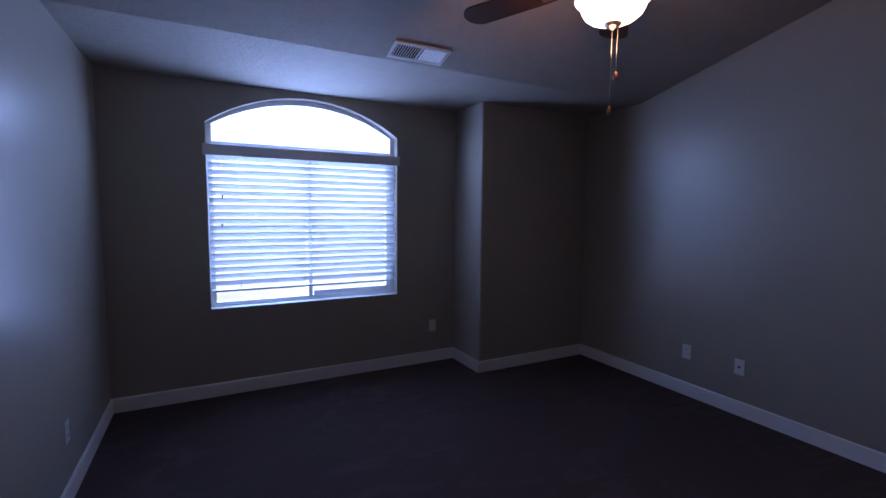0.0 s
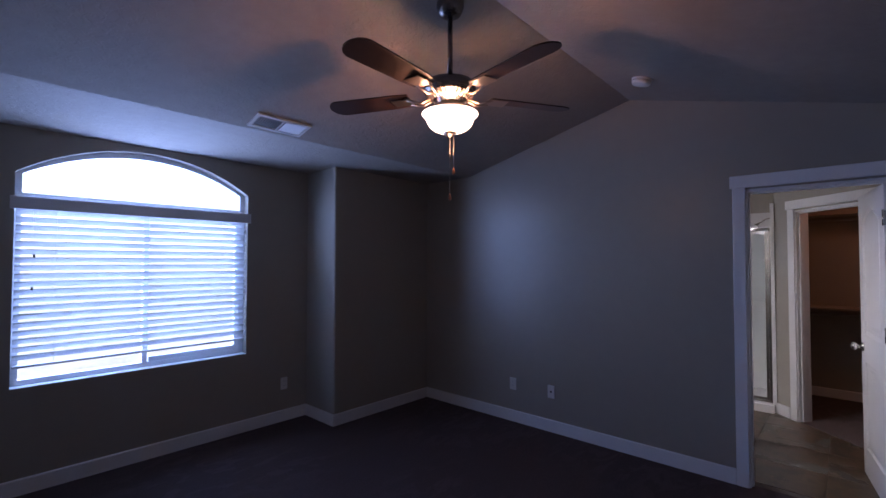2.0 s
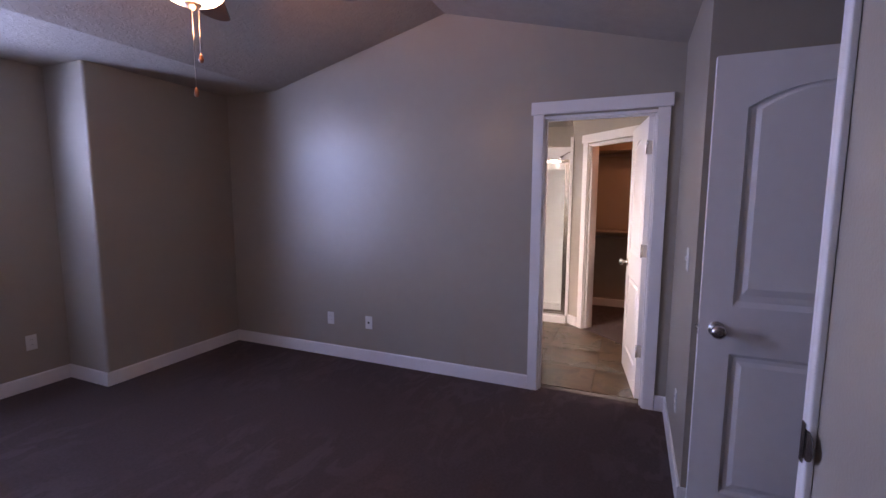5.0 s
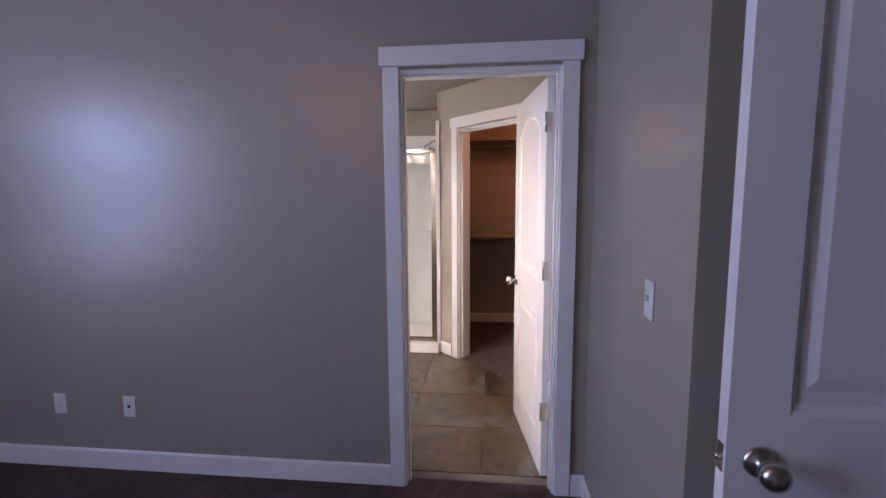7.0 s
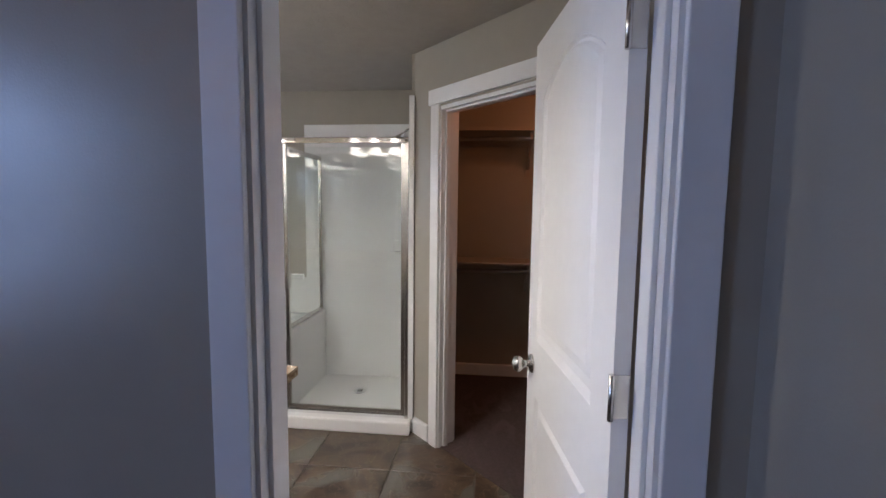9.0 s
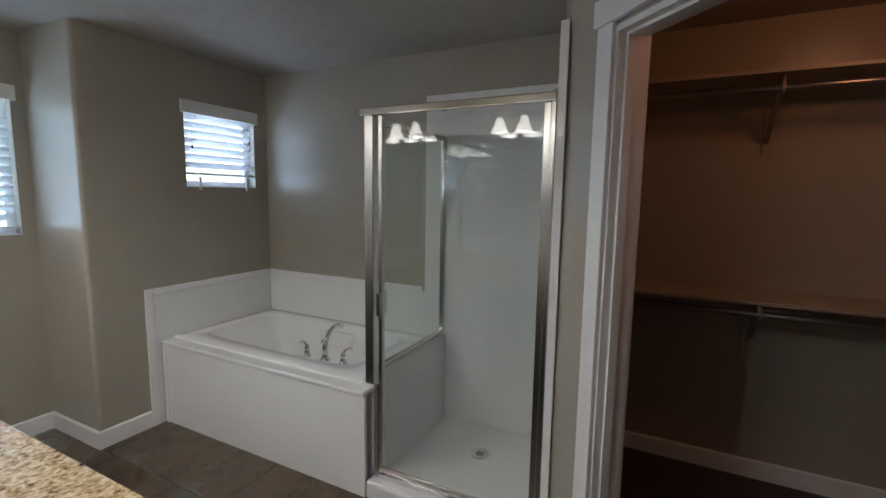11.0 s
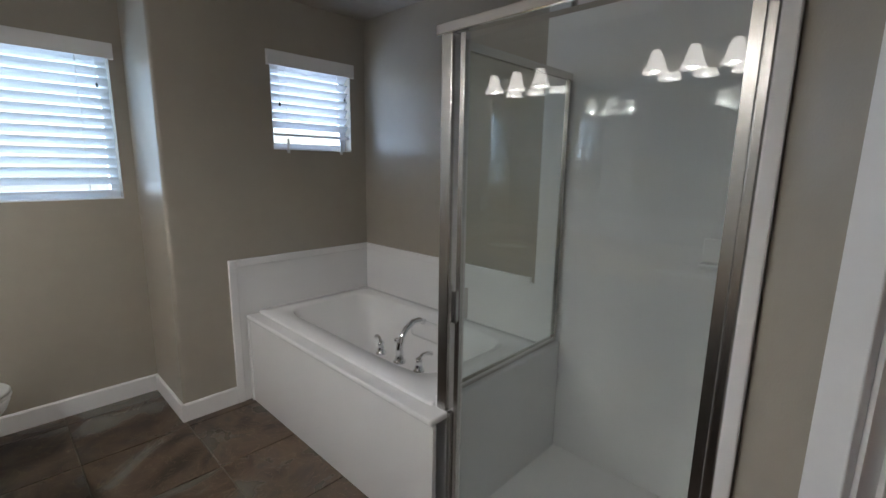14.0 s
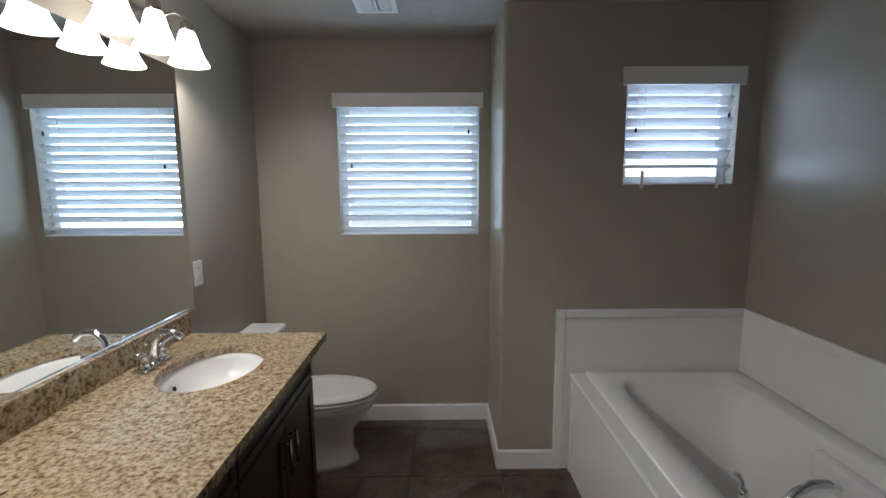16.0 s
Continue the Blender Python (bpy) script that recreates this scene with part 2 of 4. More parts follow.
BOWL = mat("lit_frosted_glass_bowl", (0.9, 0.85, 0.78), 0.4, emit=((1.0, 0.70, 0.48), 1.7))
SHADE = mat("lit_white_glass_shade", (0.9, 0.88, 0.84), 0.3, emit=((1.0, 0.93, 0.86), 2.6))
TASSEL = mat("wooden_pull_knob", (0.35, 0.12, 0.05), 0.4)
CORD = mat("white_cord", (0.7, 0.7, 0.68), 0.7)
WOODROD = mat("grey_steel_rod", (0.30, 0.29, 0.29), 0.3, metal=0.9)
SHELFPAINT = mat("painted_shelf_board", (0.34, 0.29, 0.24), 0.5, vary=0.1, scale=4)
GRASS = mat("outdoor_ground", (0.42, 0.43, 0.38), 1.0, vary=0.8, scale=0.6)
STUCCO = mat("pale_stucco", (0.5, 0.46, 0.4), 0.9, vary=0.2, scale=2)


# ---- shape helpers ----
def box(bm, x0, x1, y0, y1, z0, z1, bevel=0.0, segments=2):
    r = bmesh.ops.create_cube(bm, size=1.0)
    vs = r["verts"]
    for v in vs:
        v.co = Vector(((x0 + x1) / 2 + v.co.x * (x1 - x0), (y0 + y1) / 2 + v.co.y * (y1 - y0), (z0 + z1) / 2 + v.co.z * (z1 - z0)))
    if bevel:
        edges = {e for v in vs for e in v.link_edges}
        bmesh.ops.bevel(bm, geom=list(edges), offset=bevel, segments=segments, profile=0.5, affect="EDGES")
    return bm


def boxes(*rows, bevel=0.0):
    bm = bmesh.new()
    for r in rows:
        box(bm, *r, bevel=bevel)
    return bm


def prism(bm, outline, depth, m=None):
    """A flat outline (x, y) extruded along z by depth, laid by m."""
    lo = [bm.verts.new((x, y, 0)) for x, y in outline]
    hi = [bm.verts.new((x, y, depth)) for x, y in outline]
    faces = [bm.faces.new(lo[::-1]), bm.faces.new(hi)]
    n = len(lo)
    for i in range(n):
        faces.append(bm.faces.new((lo[i], lo[(i + 1) % n], hi[(i + 1) % n], hi[i])))
    bmesh.ops.recalc_face_normals(bm, faces=faces)
    if m is not None:
        bmesh.ops.transform(bm, matrix=m, verts=lo + hi)
    return bm


# lays an outline (y, z) upright and extrudes it along x; (x, z) along y
ALONG_X = Matrix(((0, 0, 1, 0), (1, 0, 0, 0), (0, 1, 0, 0), (0, 0, 0, 1)))
ALONG_Y = Matrix(((1, 0, 0, 0), (0, 0, 1, 0), (0, 1, 0, 0), (0, 0, 0, 1)))


def lathe(bm, profile, segments=24, m=None, sx=1.0, sy=1.0, caps=True):
    """Turns (radius, height) pairs round z."""
    rings, made = [], []
    for r, z in profile:
        ring = [bm.verts.new((sx * r * math.cos(2 * math.pi * i / segments), sy * r * math.sin(2 * math.pi * i / segments), z)) for i in range(segments)]
        rings.append(ring)
        made += ring
    for a, b in zip(rings, rings[1:]):
        for i in range(segments):
            f = bm.faces.new((a[i], a[(i + 1) % segments], b[(i + 1) % segments], b[i]))
            f.smooth = True
    for ring in (rings[0], rings[-1]):
        if caps and (ring[0].co - ring[segments // 2].co).length > 1e-4:
            bm.faces.new(ring)
    if m is not None:
        bmesh.ops.transform(bm, matrix=m, verts=made)
    return bm


def tube(bm, points, radius, segments=10, radii=None):
    """A round bar along points."""
    pts = [Vector(p) for p in points]
    rings = []
    side = None
    for i, p in enumerate(pts):
        d = (pts[min(i + 1, len(pts) - 1)] - pts[max(i - 1, 0)]).normalized()
        if side is None:
            side = d.orthogonal().normalized()
        side = (side - d * side.dot(d)).normalized()
        up = d.cross(side)
        r = radii[i] if radii else radius
        rings.append([bm.verts.new(p + r * (math.cos(2 * math.pi * k / segments) * side + math.sin(2 * math.pi * k / segments) * up)) for k in range(segments)])
    for a, b in zip(rings, rings[1:]):
        for k in range(segments):
            bm.faces.new((a[k], a[(k + 1) % segments], b[(k + 1) % segments], b[k])).smooth = True
    bm.faces.new(rings[0][::-1])
    bm.faces.new(rings[-1])
    return bm


def arc(cx, cz, r, a0, a1, n):
    return [(cx + r * math.cos(radians(a0 + (a1 - a0) * i / n)), cz + r * math.sin(radians(a0 + (a1 - a0) * i / n))) for i in range(n + 1)]


def mesh_of(name, bm, material):
    bmesh.ops.recalc_face_normals(bm, faces=bm.faces)
    me = bpy.data.meshes.new(name)
    bm.to_mesh(me)
    bm.free()
    me.materials.append(material)
    return me


def part(name, bm, material, parent=None, label="", m=None):
    ob = new(name, mesh_of(name, bm, material))
    if parent is not None:
        ob.parent = parent
    if m is not None:
        ob.matrix_basis = m
    return tagged(ob, label)


def thing(name, m, label, category, group=""):
    ob = new(name)
    ob.empty_display_size = 0.1
    ob.matrix_basis = m
    return tagged(ob, label, category, group)


def setting(name, bm, material, label="", category=""):
    return tagged(part(name, bm, material), label, category or name.split("_")[0], kind="structure")


def pierced(x0, x1, z0, z1, holes):
    """Rectangles (x0, x1, z0, z1) that fill a wall round its holes (x0, x1, z0, z1)."""
    cuts = sorted({x0, x1, *(h[0] for h in holes), *(h[1] for h in holes)})
    out = []
    for a, b in zip(cuts, cuts[1:]):
        inside = sorted((h[2], h[3]) for h in holes if h[0] <= a and h[1] >= b)
        z = z0
        for lo, hi in inside:
            if lo > z:
                out.append((a, b, z, lo))
            z = hi
        if z < z1:
            out.append((a, b, z, z1))
    return out


def wall_x(x0, x1, y0, y1, z1, holes=()):
    """A wall in the plane x = const, with holes (y0, y1, z0, z1)."""
    return boxes(*((x0, x1, a, b, c, d) for a, b, c, d in pierced(y0, y1, 0.0, z1, holes)))


def wall_y(x0, x1, y0, y1, z1, holes=()):
    return boxes(*((a, b, y0, y1, c, d) for a, b, c, d in pierced(x0, x1, 0.0, z1, holes)))


def rounded_block(x0, x1, y0, y1, z1, r=0.02):
    """A block of wall whose corner at (x0, y0) is rounded."""
    return prism(bmesh.new(), arc(x0 + r, y0 + r, r, 180, 270, 6) + [(x1, y0), (x1, y1), (x0, y1)], z1)


# ---- plan ----
FLAT, RIDGE_Y, RIDGE_Z, SLOPE_Y = 2.445, 1.326, 2.869, 3.013
BATH_Z = 2.405
WEST, NORTH, PIER_X, PIER_Y, EAST = -0.09, 4.113, 2.742, 3.63, 4.0
BX, BN, JOG_X, TUB_N, BE = 4.12, 3.62, 5.556, 3.09, 6.84
DOOR = (-0.20, 0.555, 2.05)
WIN = (0.573, 2.127, 0.698, 2.143, 2.395)
LW = (4.62, 5.485, 1.238, 2.053)
SW = (6.165, 6.72, 1.538, 2.053)
SH_S, SH_X, SH_N = 0.60, 6.012, 1.513

# ---- bedroom shell ----
gable = [(-0.34, FLAT), (SLOPE_Y, FLAT), (RIDGE_Y, RIDGE_Z)]
bm = wall_x(EAST, BX, -1.32, 4.44, FLAT, [(DOOR[0], DOOR[1], 0.0, DOOR[2])])
prism(bm, gable, BX - EAST, Matrix.Translation((EAST, 0, 0)) @ ALONG_X)
setting("wall_east", bm, PAINT, "taupe painted gable wall between bedroom and bathroom")
bm = wall_x(WEST - 0.12, WEST, -1.32, 4.44, FLAT)
prism(bm, gable, 0.12, Matrix.Translation((WEST - 0.12, 0, 0)) @ ALONG_X)
setting("wall_west", bm, PAINT, "taupe painted gable wall lit by the window")


def window_arch(x0, x1, spring, top, n=24):
    """Points from left to right along the segmental arch."""
    half, rise = (x1 - x0) / 2, top - spring
    r = (half * half + rise * rise) / (2 * rise)
    a = math.degrees(math.asin(half / r))
    return arc((x0 + x1) / 2, top - r, r, 90 + a, 90 - a, n)


bm = wall_y(WEST, PIER_X, NORTH, NORTH + 0.15, FLAT, [(WIN[0], WIN[1], WIN[2], FLAT)])
prism(bm, window_arch(*WIN[:2], *WIN[3:]) + [(WIN[1], FLAT), (WIN[0], FLAT)], 0.15, Matrix.Translation((0, NORTH, 0)) @ ALONG_Y)
setting("wall_north", bm, PAINT, "taupe wall with an arched window opening")
bm = rounded_block(PIER_X, EAST, PIER_Y, NORTH + 0.15, FLAT)
setting("wall_pier", bm, PAINT, "taupe wall pier projecting beside the window")
setting("wall_south", wall_y(2.95, EAST, -0.46, -0.34, FLAT), PAINT, "short taupe wall beside the bathroom door")
setting("wall_alcove_east", wall_x(2.95, 3.07, -1.2, -0.46, FLAT), PAINT, "taupe side wall of the entry alcove")
setting("wall_entry", wall_y(1.595, 3.07, -1.32, -1.2, FLAT, [(1.93, 2.80, 0, 2.05)]), PAINT, "taupe wall round the entry doorway")
setting("wall_alcove_west", wall_x(1.595, 1.715, -1.2, -0.53, FLAT), PAINT, "taupe side wall of the entry alcove")
setting("wall_south_west", wall_y(WEST, 1.715, -0.53, -0.41, FLAT), PAINT, "plain taupe wall facing the window")
# unseen walls added past the entry doorway to close the shell
setting("wall_hall", boxes((1.2, 3.6, -2.6, -2.5, 0, FLAT), (1.1, 1.2, -2.6, -1.32, 0, FLAT), (3.6, 3.7, -2.6, -1.32, 0, FLAT)), PAINT, "unseen taupe walls added to close off the hall")
outline = [(-2.6, FLAT), (-0.34, FLAT), (RIDGE_Y, RIDGE_Z), (SLOPE_Y, FLAT), (4.44, FLAT), (4.44, FLAT + 0.1), (SLOPE_Y, FLAT + 0.1), (RIDGE_Y, RIDGE_Z + 0.1), (-0.34, FLAT + 0.1), (-2.6, FLAT + 0.1)]
bm = prism(bmesh.new(), outline, BX - WEST + 0.12, Matrix.Translation((WEST - 0.12, 0, 0)) @ ALONG_X)
setting("ceiling", bm, CEILING, "vaulted taupe ceiling with knockdown texture")
setting("floor", boxes((WEST - 0.12, 4.06, -2.6, 4.44, -0.1, 0.0)), CARPET, "dark taupe carpet with brushed patches")

# ---- bathroom and closet shell ----
setting("wall_bath_north", wall_y(BX, JOG_X, BN, BN + 0.15, BATH_Z, [LW]), PAINT, "taupe wall with a blind-covered window")
bm = rounded_block(JOG_X, JOG_X + 0.14, TUB_N, BN + 0.15, BATH_Z)
setting("wall_bath_jog", bm, PAINT, "taupe wall return with a rounded corner")
setting("wall_tub_north", wall_y(JOG_X + 0.14, BE + 0.12, TUB_N, TUB_N + 0.15, BATH_Z, [SW]), PAINT, "taupe wall with a small window over the tub")
setting("wall_bath_east", wall_x(BE, BE + 0.12, 0.52, TUB_N, BATH_Z), PAINT, "taupe wall behind tub and shower")
setting("wall_shower_south", wall_y(6.012, BE, 0.50, SH_S, BATH_Z), PAINT, "taupe wall between shower and closet")
setting("wall_bath_south", wall_y(BX, 5.12, -0.46, -0.34, BATH_Z), PAINT, "plain taupe wall behind the bathroom door")
DIAG = pose(6.03, 0.60, 0, 0, 0, -135)
CL = (0.278, 1.143, 2.05)
ob = setting("wall_diagonal", wall_y(0.0, 1.37, 0.0, 0.12, BATH_Z, [(CL[0], CL[1], 0, CL[2])]), PAINT, "taupe diagonal wall with the closet doorway")
ob.matrix_basis = DIAG
setting("wall_closet_east", wall_x(7.06, 7.18, -1.3, 0.52, BATH_Z), PAINT, "taupe back wall of the walk-in closet")
setting("wall_closet_south", wall_y(5.0, 7.18, -1.42, -1.3, BATH_Z), PAINT, "plain taupe wall of the walk-in closet")
setting("wall_closet_west", wall_x(5.0, 5.12, -1.3, -0.46, BATH_Z), PAINT, "plain taupe wall of the walk-in closet")
setting("wall_closet_north", wall_y(BE + 0.12, 7.06, 0.40, 0.52, BATH_Z), PAINT, "plain taupe wall of the walk-in closet")
setting("ceiling_bath", boxes((BX, 7.18, -1.42, 3.77, BATH_Z, BATH_Z + 0.1)), CEILING, "taupe textured bathroom ceiling")
setting("ground", boxes((-80, 80, 4.7, 160, -3.2, -3.0)), GRASS, "distant dry ground outside the windows")


def baseboard(name, runs):
    """Runs (x, y, heading in degrees, length): boards 0.095 high with an eased top, standing off to the left of the heading."""
    for x, y, a, length in runs:
        bm = prism(bmesh.new(), [(0.001, 0), (0.014, 0), (0.014, 0.100), (0.008, 0.108), (0.001, 0.108)], length, Matrix(((0, 0, 1, 0), (1, 0, 0, 0), (0, 1, 0, 0), (0, 0, 0, 1))))
        ob = setting(name, bm, TRIM, "white painted baseboard", "baseboard")
        ob.matrix_basis = pose(x, y, 0, 0, 0, a)


baseboard("baseboard", [
    (WEST, NORTH, -90, NORTH + 0.41), (PIER_X, NORTH, 180, PIER_X - WEST), (PIER_X, PIER_Y - 0.014, 90, NORTH - PIER_Y + 0.014),
    (EAST, PIER_Y, 180, EAST - PIER_X), (EAST, 0.625, 90, PIER_Y - 0.625), (EAST, -0.34, 90, 0.07), (2.95, -0.34, 0, EAST - 2.95), (2.95, -1.2, 90, 0.86),
    (WEST, -0.41, 0, 1.77), (JOG_X, BN, 180, JOG_X - BX), (JOG_X, TUB_N - 0.014, 90, BN - TUB_N + 0.014), (5.86, TUB_N, 180, 5.86 - JOG_X),
    (BX, 0.79, -90, 0.16), (7.06, -1.3, 90, 1.70), (5.12, -1.3, 0, 1.94), (BX, BN, -90, 0.88)])
for s0, s1 in ((0.0, 0.193), (1.228, 1.36)):
    p = DIAG @ Vector((s1, 0, 0))
    baseboard("baseboard", [(p.x, p.y, 45, s1 - s0)])


def casing(name, m, x0, x1, top, depth, label, width=0.067):
    """Flat door trim on both sides of an opening along local x, wall from y = 0 to depth; header overhangs the sides. With jamb lining and stop."""
    root = tagged(new(name), label, "door frame", kind="structure")
    root.matrix_basis = m
    for y0, y1 in ((-0.018, -0.001), (depth + 0.001, depth + 0.018)):
        for a, b in ((x0 - width, x0 + 0.008), (x1 - 0.008, x1 + width)):
            part("side_casing", boxes((a, b, y0, y1, 0, top + 0.012), bevel=0.003), TRIM, root)
        hy = (y0 - 0.007, y1) if y0 < 0 else (y0, y1 + 0.007)
        part("header_casing", boxes((x0 - width - 0.015, x1 + width + 0.015, *hy, top + 0.013, top + 0.098), bevel=0.003), TRIM, root)
    part("jamb", boxes((x0 - 0.003, x0 + 0.016, 0.0, depth, 0, top)), TRIM, root)
    part("jamb", boxes((x1 - 0.016, x1 + 0.003, 0.0, depth, 0, top)), TRIM, root)
    part("head_jamb", boxes((x0 + 0.016, x1 - 0.016, 0.0, depth, top - 0.018, top + 0.003)), TRIM, root)
    for a, b in ((x0 + 0.016, x0 + 0.027), (x1 - 0.027, x1 - 0.016)):
        part("door_stop", boxes((a, b, 0.03, 0.065, 0, top - 0.018), bevel=0.002), TRIM, root)
    part("door_stop", boxes((x0 + 0.027, x1 - 0.027, 0.03, 0.065, top - 0.029, top - 0.018)), TRIM, root)
    return root


# local x runs south along the bathroom doorway, so that the wall lies on its left
casing("door_frame_1", pose(EAST, 0, 0, 0, 0, -90), -DOOR[1], -DOOR[0], DOOR[2], BX - EAST, "white flat door trim with an overhanging header")
casing("door_frame_2", DIAG @ pose(0, 0, 0), CL[0], CL[1], CL[2], 0.12, "white flat trim round the open closet doorway")
# the cased end of the wall beside the entry alcove, with its strike plate
root = tagged(new("door_frame_3"), "white trim on the wall end with a bronze strike plate", "door frame", kind="structure")
part("end_jamb", boxes((1.7155, 1.733, -0.535, -0.397, 0, 2.12), bevel=0.003), TRIM, root)
part("edge_casing", boxes((1.690, 1.7145, -0.4095, -0.395, 0, 2.12), bevel=0.004), TRIM, root)
bm = boxes((1.700, 1.716, -0.3945, -0.3915, 0.965, 1.045), bevel=0.001)
lathe(bm, [(0.030, 0.0), (0.030, 0.003), (0.024, 0.006)], 20, pose(1.694, -0.3945, 1.005, 90))
part("strike_plate", bm, BRONZE, root, "dark bronze strike plate")
casing("door_frame_4", pose(0, -1.2, 0, 0, 0, 180), -2.80, -1.93, 2.05, 0.12, "white flat trim round the entry doorway")


# ---- doors ----
def panel_outline(x0, x1, z0, z1, rise):
    """A panel field whose top is a shallow arch of that rise (0: straight)."""
    if not rise:
        return [(x0, z0), (x1, z0), (x1, z1), (x0, z1)]
    return [(x0, z0), (x1, z0)] + window_arch(x0, x1, z1 - rise, z1, 10)[::-1]


def inset(points, d):
    cx, cz = (sum(c) / len(points) for c in zip(*points))
    w, h = max(p[0] for p in points) - min(p[0] for p in points), max(p[1] for p in points) - min(p[1] for p in points)
    return [(cx + (x - cx) * (1 - 2 * d / w), cz + (z - cz) * (1 - 2 * d / h)) for x, z in points]


def door(name, m, width, label, thick=0.035, height=2.03, pin=1):
    """A moulded two-panel door from the hinge at local x = 0, faces at y = 0 and thick; panels with a sunk groove and a raised field on both faces."""
    root = thing(name, m, label, "door")
    panels = [panel_outline(0.115, width - 0.115, 1.03, height - 0.12, 0.085), panel_outline(0.115, width - 0.115, 0.21, 0.83, 0)]
    # a slab whose two panel openings are filled by sunk fields
    rows = [(0, 0.115, 0, thick, 0.01, height), (width - 0.115, width, 0, thick, 0.01, height), (0.115, width - 0.115, 0, thick, 0.01, 0.21), (0.115, width - 0.115, 0, thick, 0.83, 1.03)]
    bm = boxes(*rows)
    top = window_arch(0.115, width - 0.115, height - 0.205, height - 0.12, 10)
    prism(bm, top + [(width - 0.115, height), (0.115, height)], thick, ALONG_Y)
    part("leaf", bm, TRIM, root)
    for points in panels:
        bm = bmesh.new()
        rings = []
        for d, y in ((0.0, 0.001), (0.014, 0.009), (0.030, 0.009), (0.048, 0.003)):
            rings.append([(x, y, z) for x, z in inset(points, d)] if d else [(x, y, z) for x, z in points])
        for side in (0, 1):
            rr = [[bm.verts.new((x, thick - y if side else y, z)) for x, y, z in ring] for ring in rings]
            for a, b in zip(rr, rr[1:]):
                for i in range(len(a)):
                    bm.faces.new((a[i], a[(i + 1) % len(a)], b[(i + 1) % len(a)], b[i]))
            bm.faces.new(rr[-1])
        part("panel", bm, TRIM, root)
    for side in (-1, 1):
        y0 = 0 if side < 0 else thick
        knob = lathe(bmesh.new(), [(0.033, 0), (0.033, 0.004), (0.028, 0.008), (0.012, 0.012), (0.011, 0.03), (0.02, 0.036), (0.028, 0.046), (0.029, 0.055), (0.024, 0.064), (0.012, 0.069), (0.001, 0.07)], 24, pose(width - 0.065, y0, 0.93, 90 if side < 0 else -90))
        part("knob", knob, BRUSHED, root, "brushed nickel knob")
    part("latch_plate", boxes((width - 0.001, width + 0.002, thick / 2 - 0.012, thick / 2 + 0.012, 0.90, 0.96)), BRUSHED, root)
    part("latch", lathe(bmesh.new(), [(0.008, 0), (0.008, 0.008), (0.005, 0.011)], 12, pose(width + 0.002, thick / 2, 0.93, 0, 90)), BRUSHED, root)
    for z in (0.367, 1.10, 1.82):
        bm = boxes((-0.004, 0.001, 0.003, thick + 0.002, z - 0.045, z + 0.045))
        lathe(bm, [(0.006, -0.048), (0.006, 0.048)], 10, pose(-0.006, thick + 0.005 if pin else -0.005, z))
        part("hinge", bm, BRUSHED, root, "brushed nickel hinge")
    return root


door("bathroom_door", pose(4.125, -0.178, 0.0, 0, 0, 8), 0.73, "white two-panel arched door standing open into the bathroom")
door("entry_door", pose(2.835, -1.14, 0.0, 0, 0, 90), 0.79, "white two-panel arched entry door standing open")


# ---- windows and blinds ----
def window(name, x0, x1, z0, z1, y, depth, label, slider=True, arch=0.0):
    """White vinyl window in an opening, frame at the outer half of the wall; arch: top over z1."""
    root = tagged(new(name), label, "window", kind="structure")
    fy0, fy1 = y + depth - 0.075, y + depth - 0.015
    w = 0.042
    part("window_frame", boxes((x0, x1, fy0, fy1, z0, z0 + w), (x0, x0 + w, fy0, fy1, z0 + w, z1), (x1 - w, x1, fy0, fy1, z0 + w, z1)), VINYL, root)
    if arch:
        out = window_arch(x0, x1, z1, arch)
        inner = window_arch(x0 + w, x1 - w, z1, arch - w)
        part("arch_frame", prism(bmesh.new(), out + inner[::-1], fy1 - fy0, Matrix.Translation((0, fy0, 0)) @ ALONG_Y), VINYL, root)
        zm = z1 - 0.16
        part("transom_bar", boxes((x0 + w, x1 - w, fy0 + 0.004, fy1, zm - 0.04, zm + 0.03)), VINYL, root)
        pane = window_arch(x0 + w, x1 - w, z1, arch - w)
        glass = prism(bmesh.new(), pane + [(x1 - w, zm + 0.03), (x0 + w, zm + 0.03)], 0.006, Matrix.Translation((0, fy0 + 0.03, 0)) @ ALONG_Y)
        part("pane", glass, GLASS, root, "clear glass").visible_shadow = False
        top = zm - 0.04
    else:
        top = z1 - w
        part("head_frame", boxes((x0 + w, x1 - w, fy0, fy1, top, z1)), VINYL, root)
    xm = (x0 + x1) / 2
    if slider:
        part("meeting_rail", boxes((xm - 0.017, xm + 0.017, fy0 + 0.004, fy1, z0 + w, top)), VINYL, root)
        sash = boxes((xm + 0.03, x1 - w, fy0 + 0.008, fy1 - 0.01, z0 + w, z0 + w + 0.04), (x1 - w - 0.035, x1 - w, fy0 + 0.008, fy1 - 0.01, z0 + w + 0.04, top))
        part("sash", sash, VINYL, root)
        panes = ((x0 + w, xm - 0.03), (xm + 0.03, x1 - w))
    else:
        panes = ((x0 + w, x1 - w),)
    for a, b in panes:
        part("pane", boxes((a, b, fy0 + 0.03, fy0 + 0.036, z0 + w, top)), GLASS, root, "clear glass").visible_shadow = False
    bm = boxes((x0, x1, y - 0.002, fy0, z0 + 0.001, z0 + 0.006))
    part("window_sill", bm, TRIM, root)
    return root


window("window_1", WIN[0], WIN[1], WIN[2], WIN[3], NORTH, 0.15, "large arched white vinyl window with a sliding sash", arch=WIN[4])
window("window_2", *LW, BN, 0.15, "white vinyl bathroom window", slider=False)
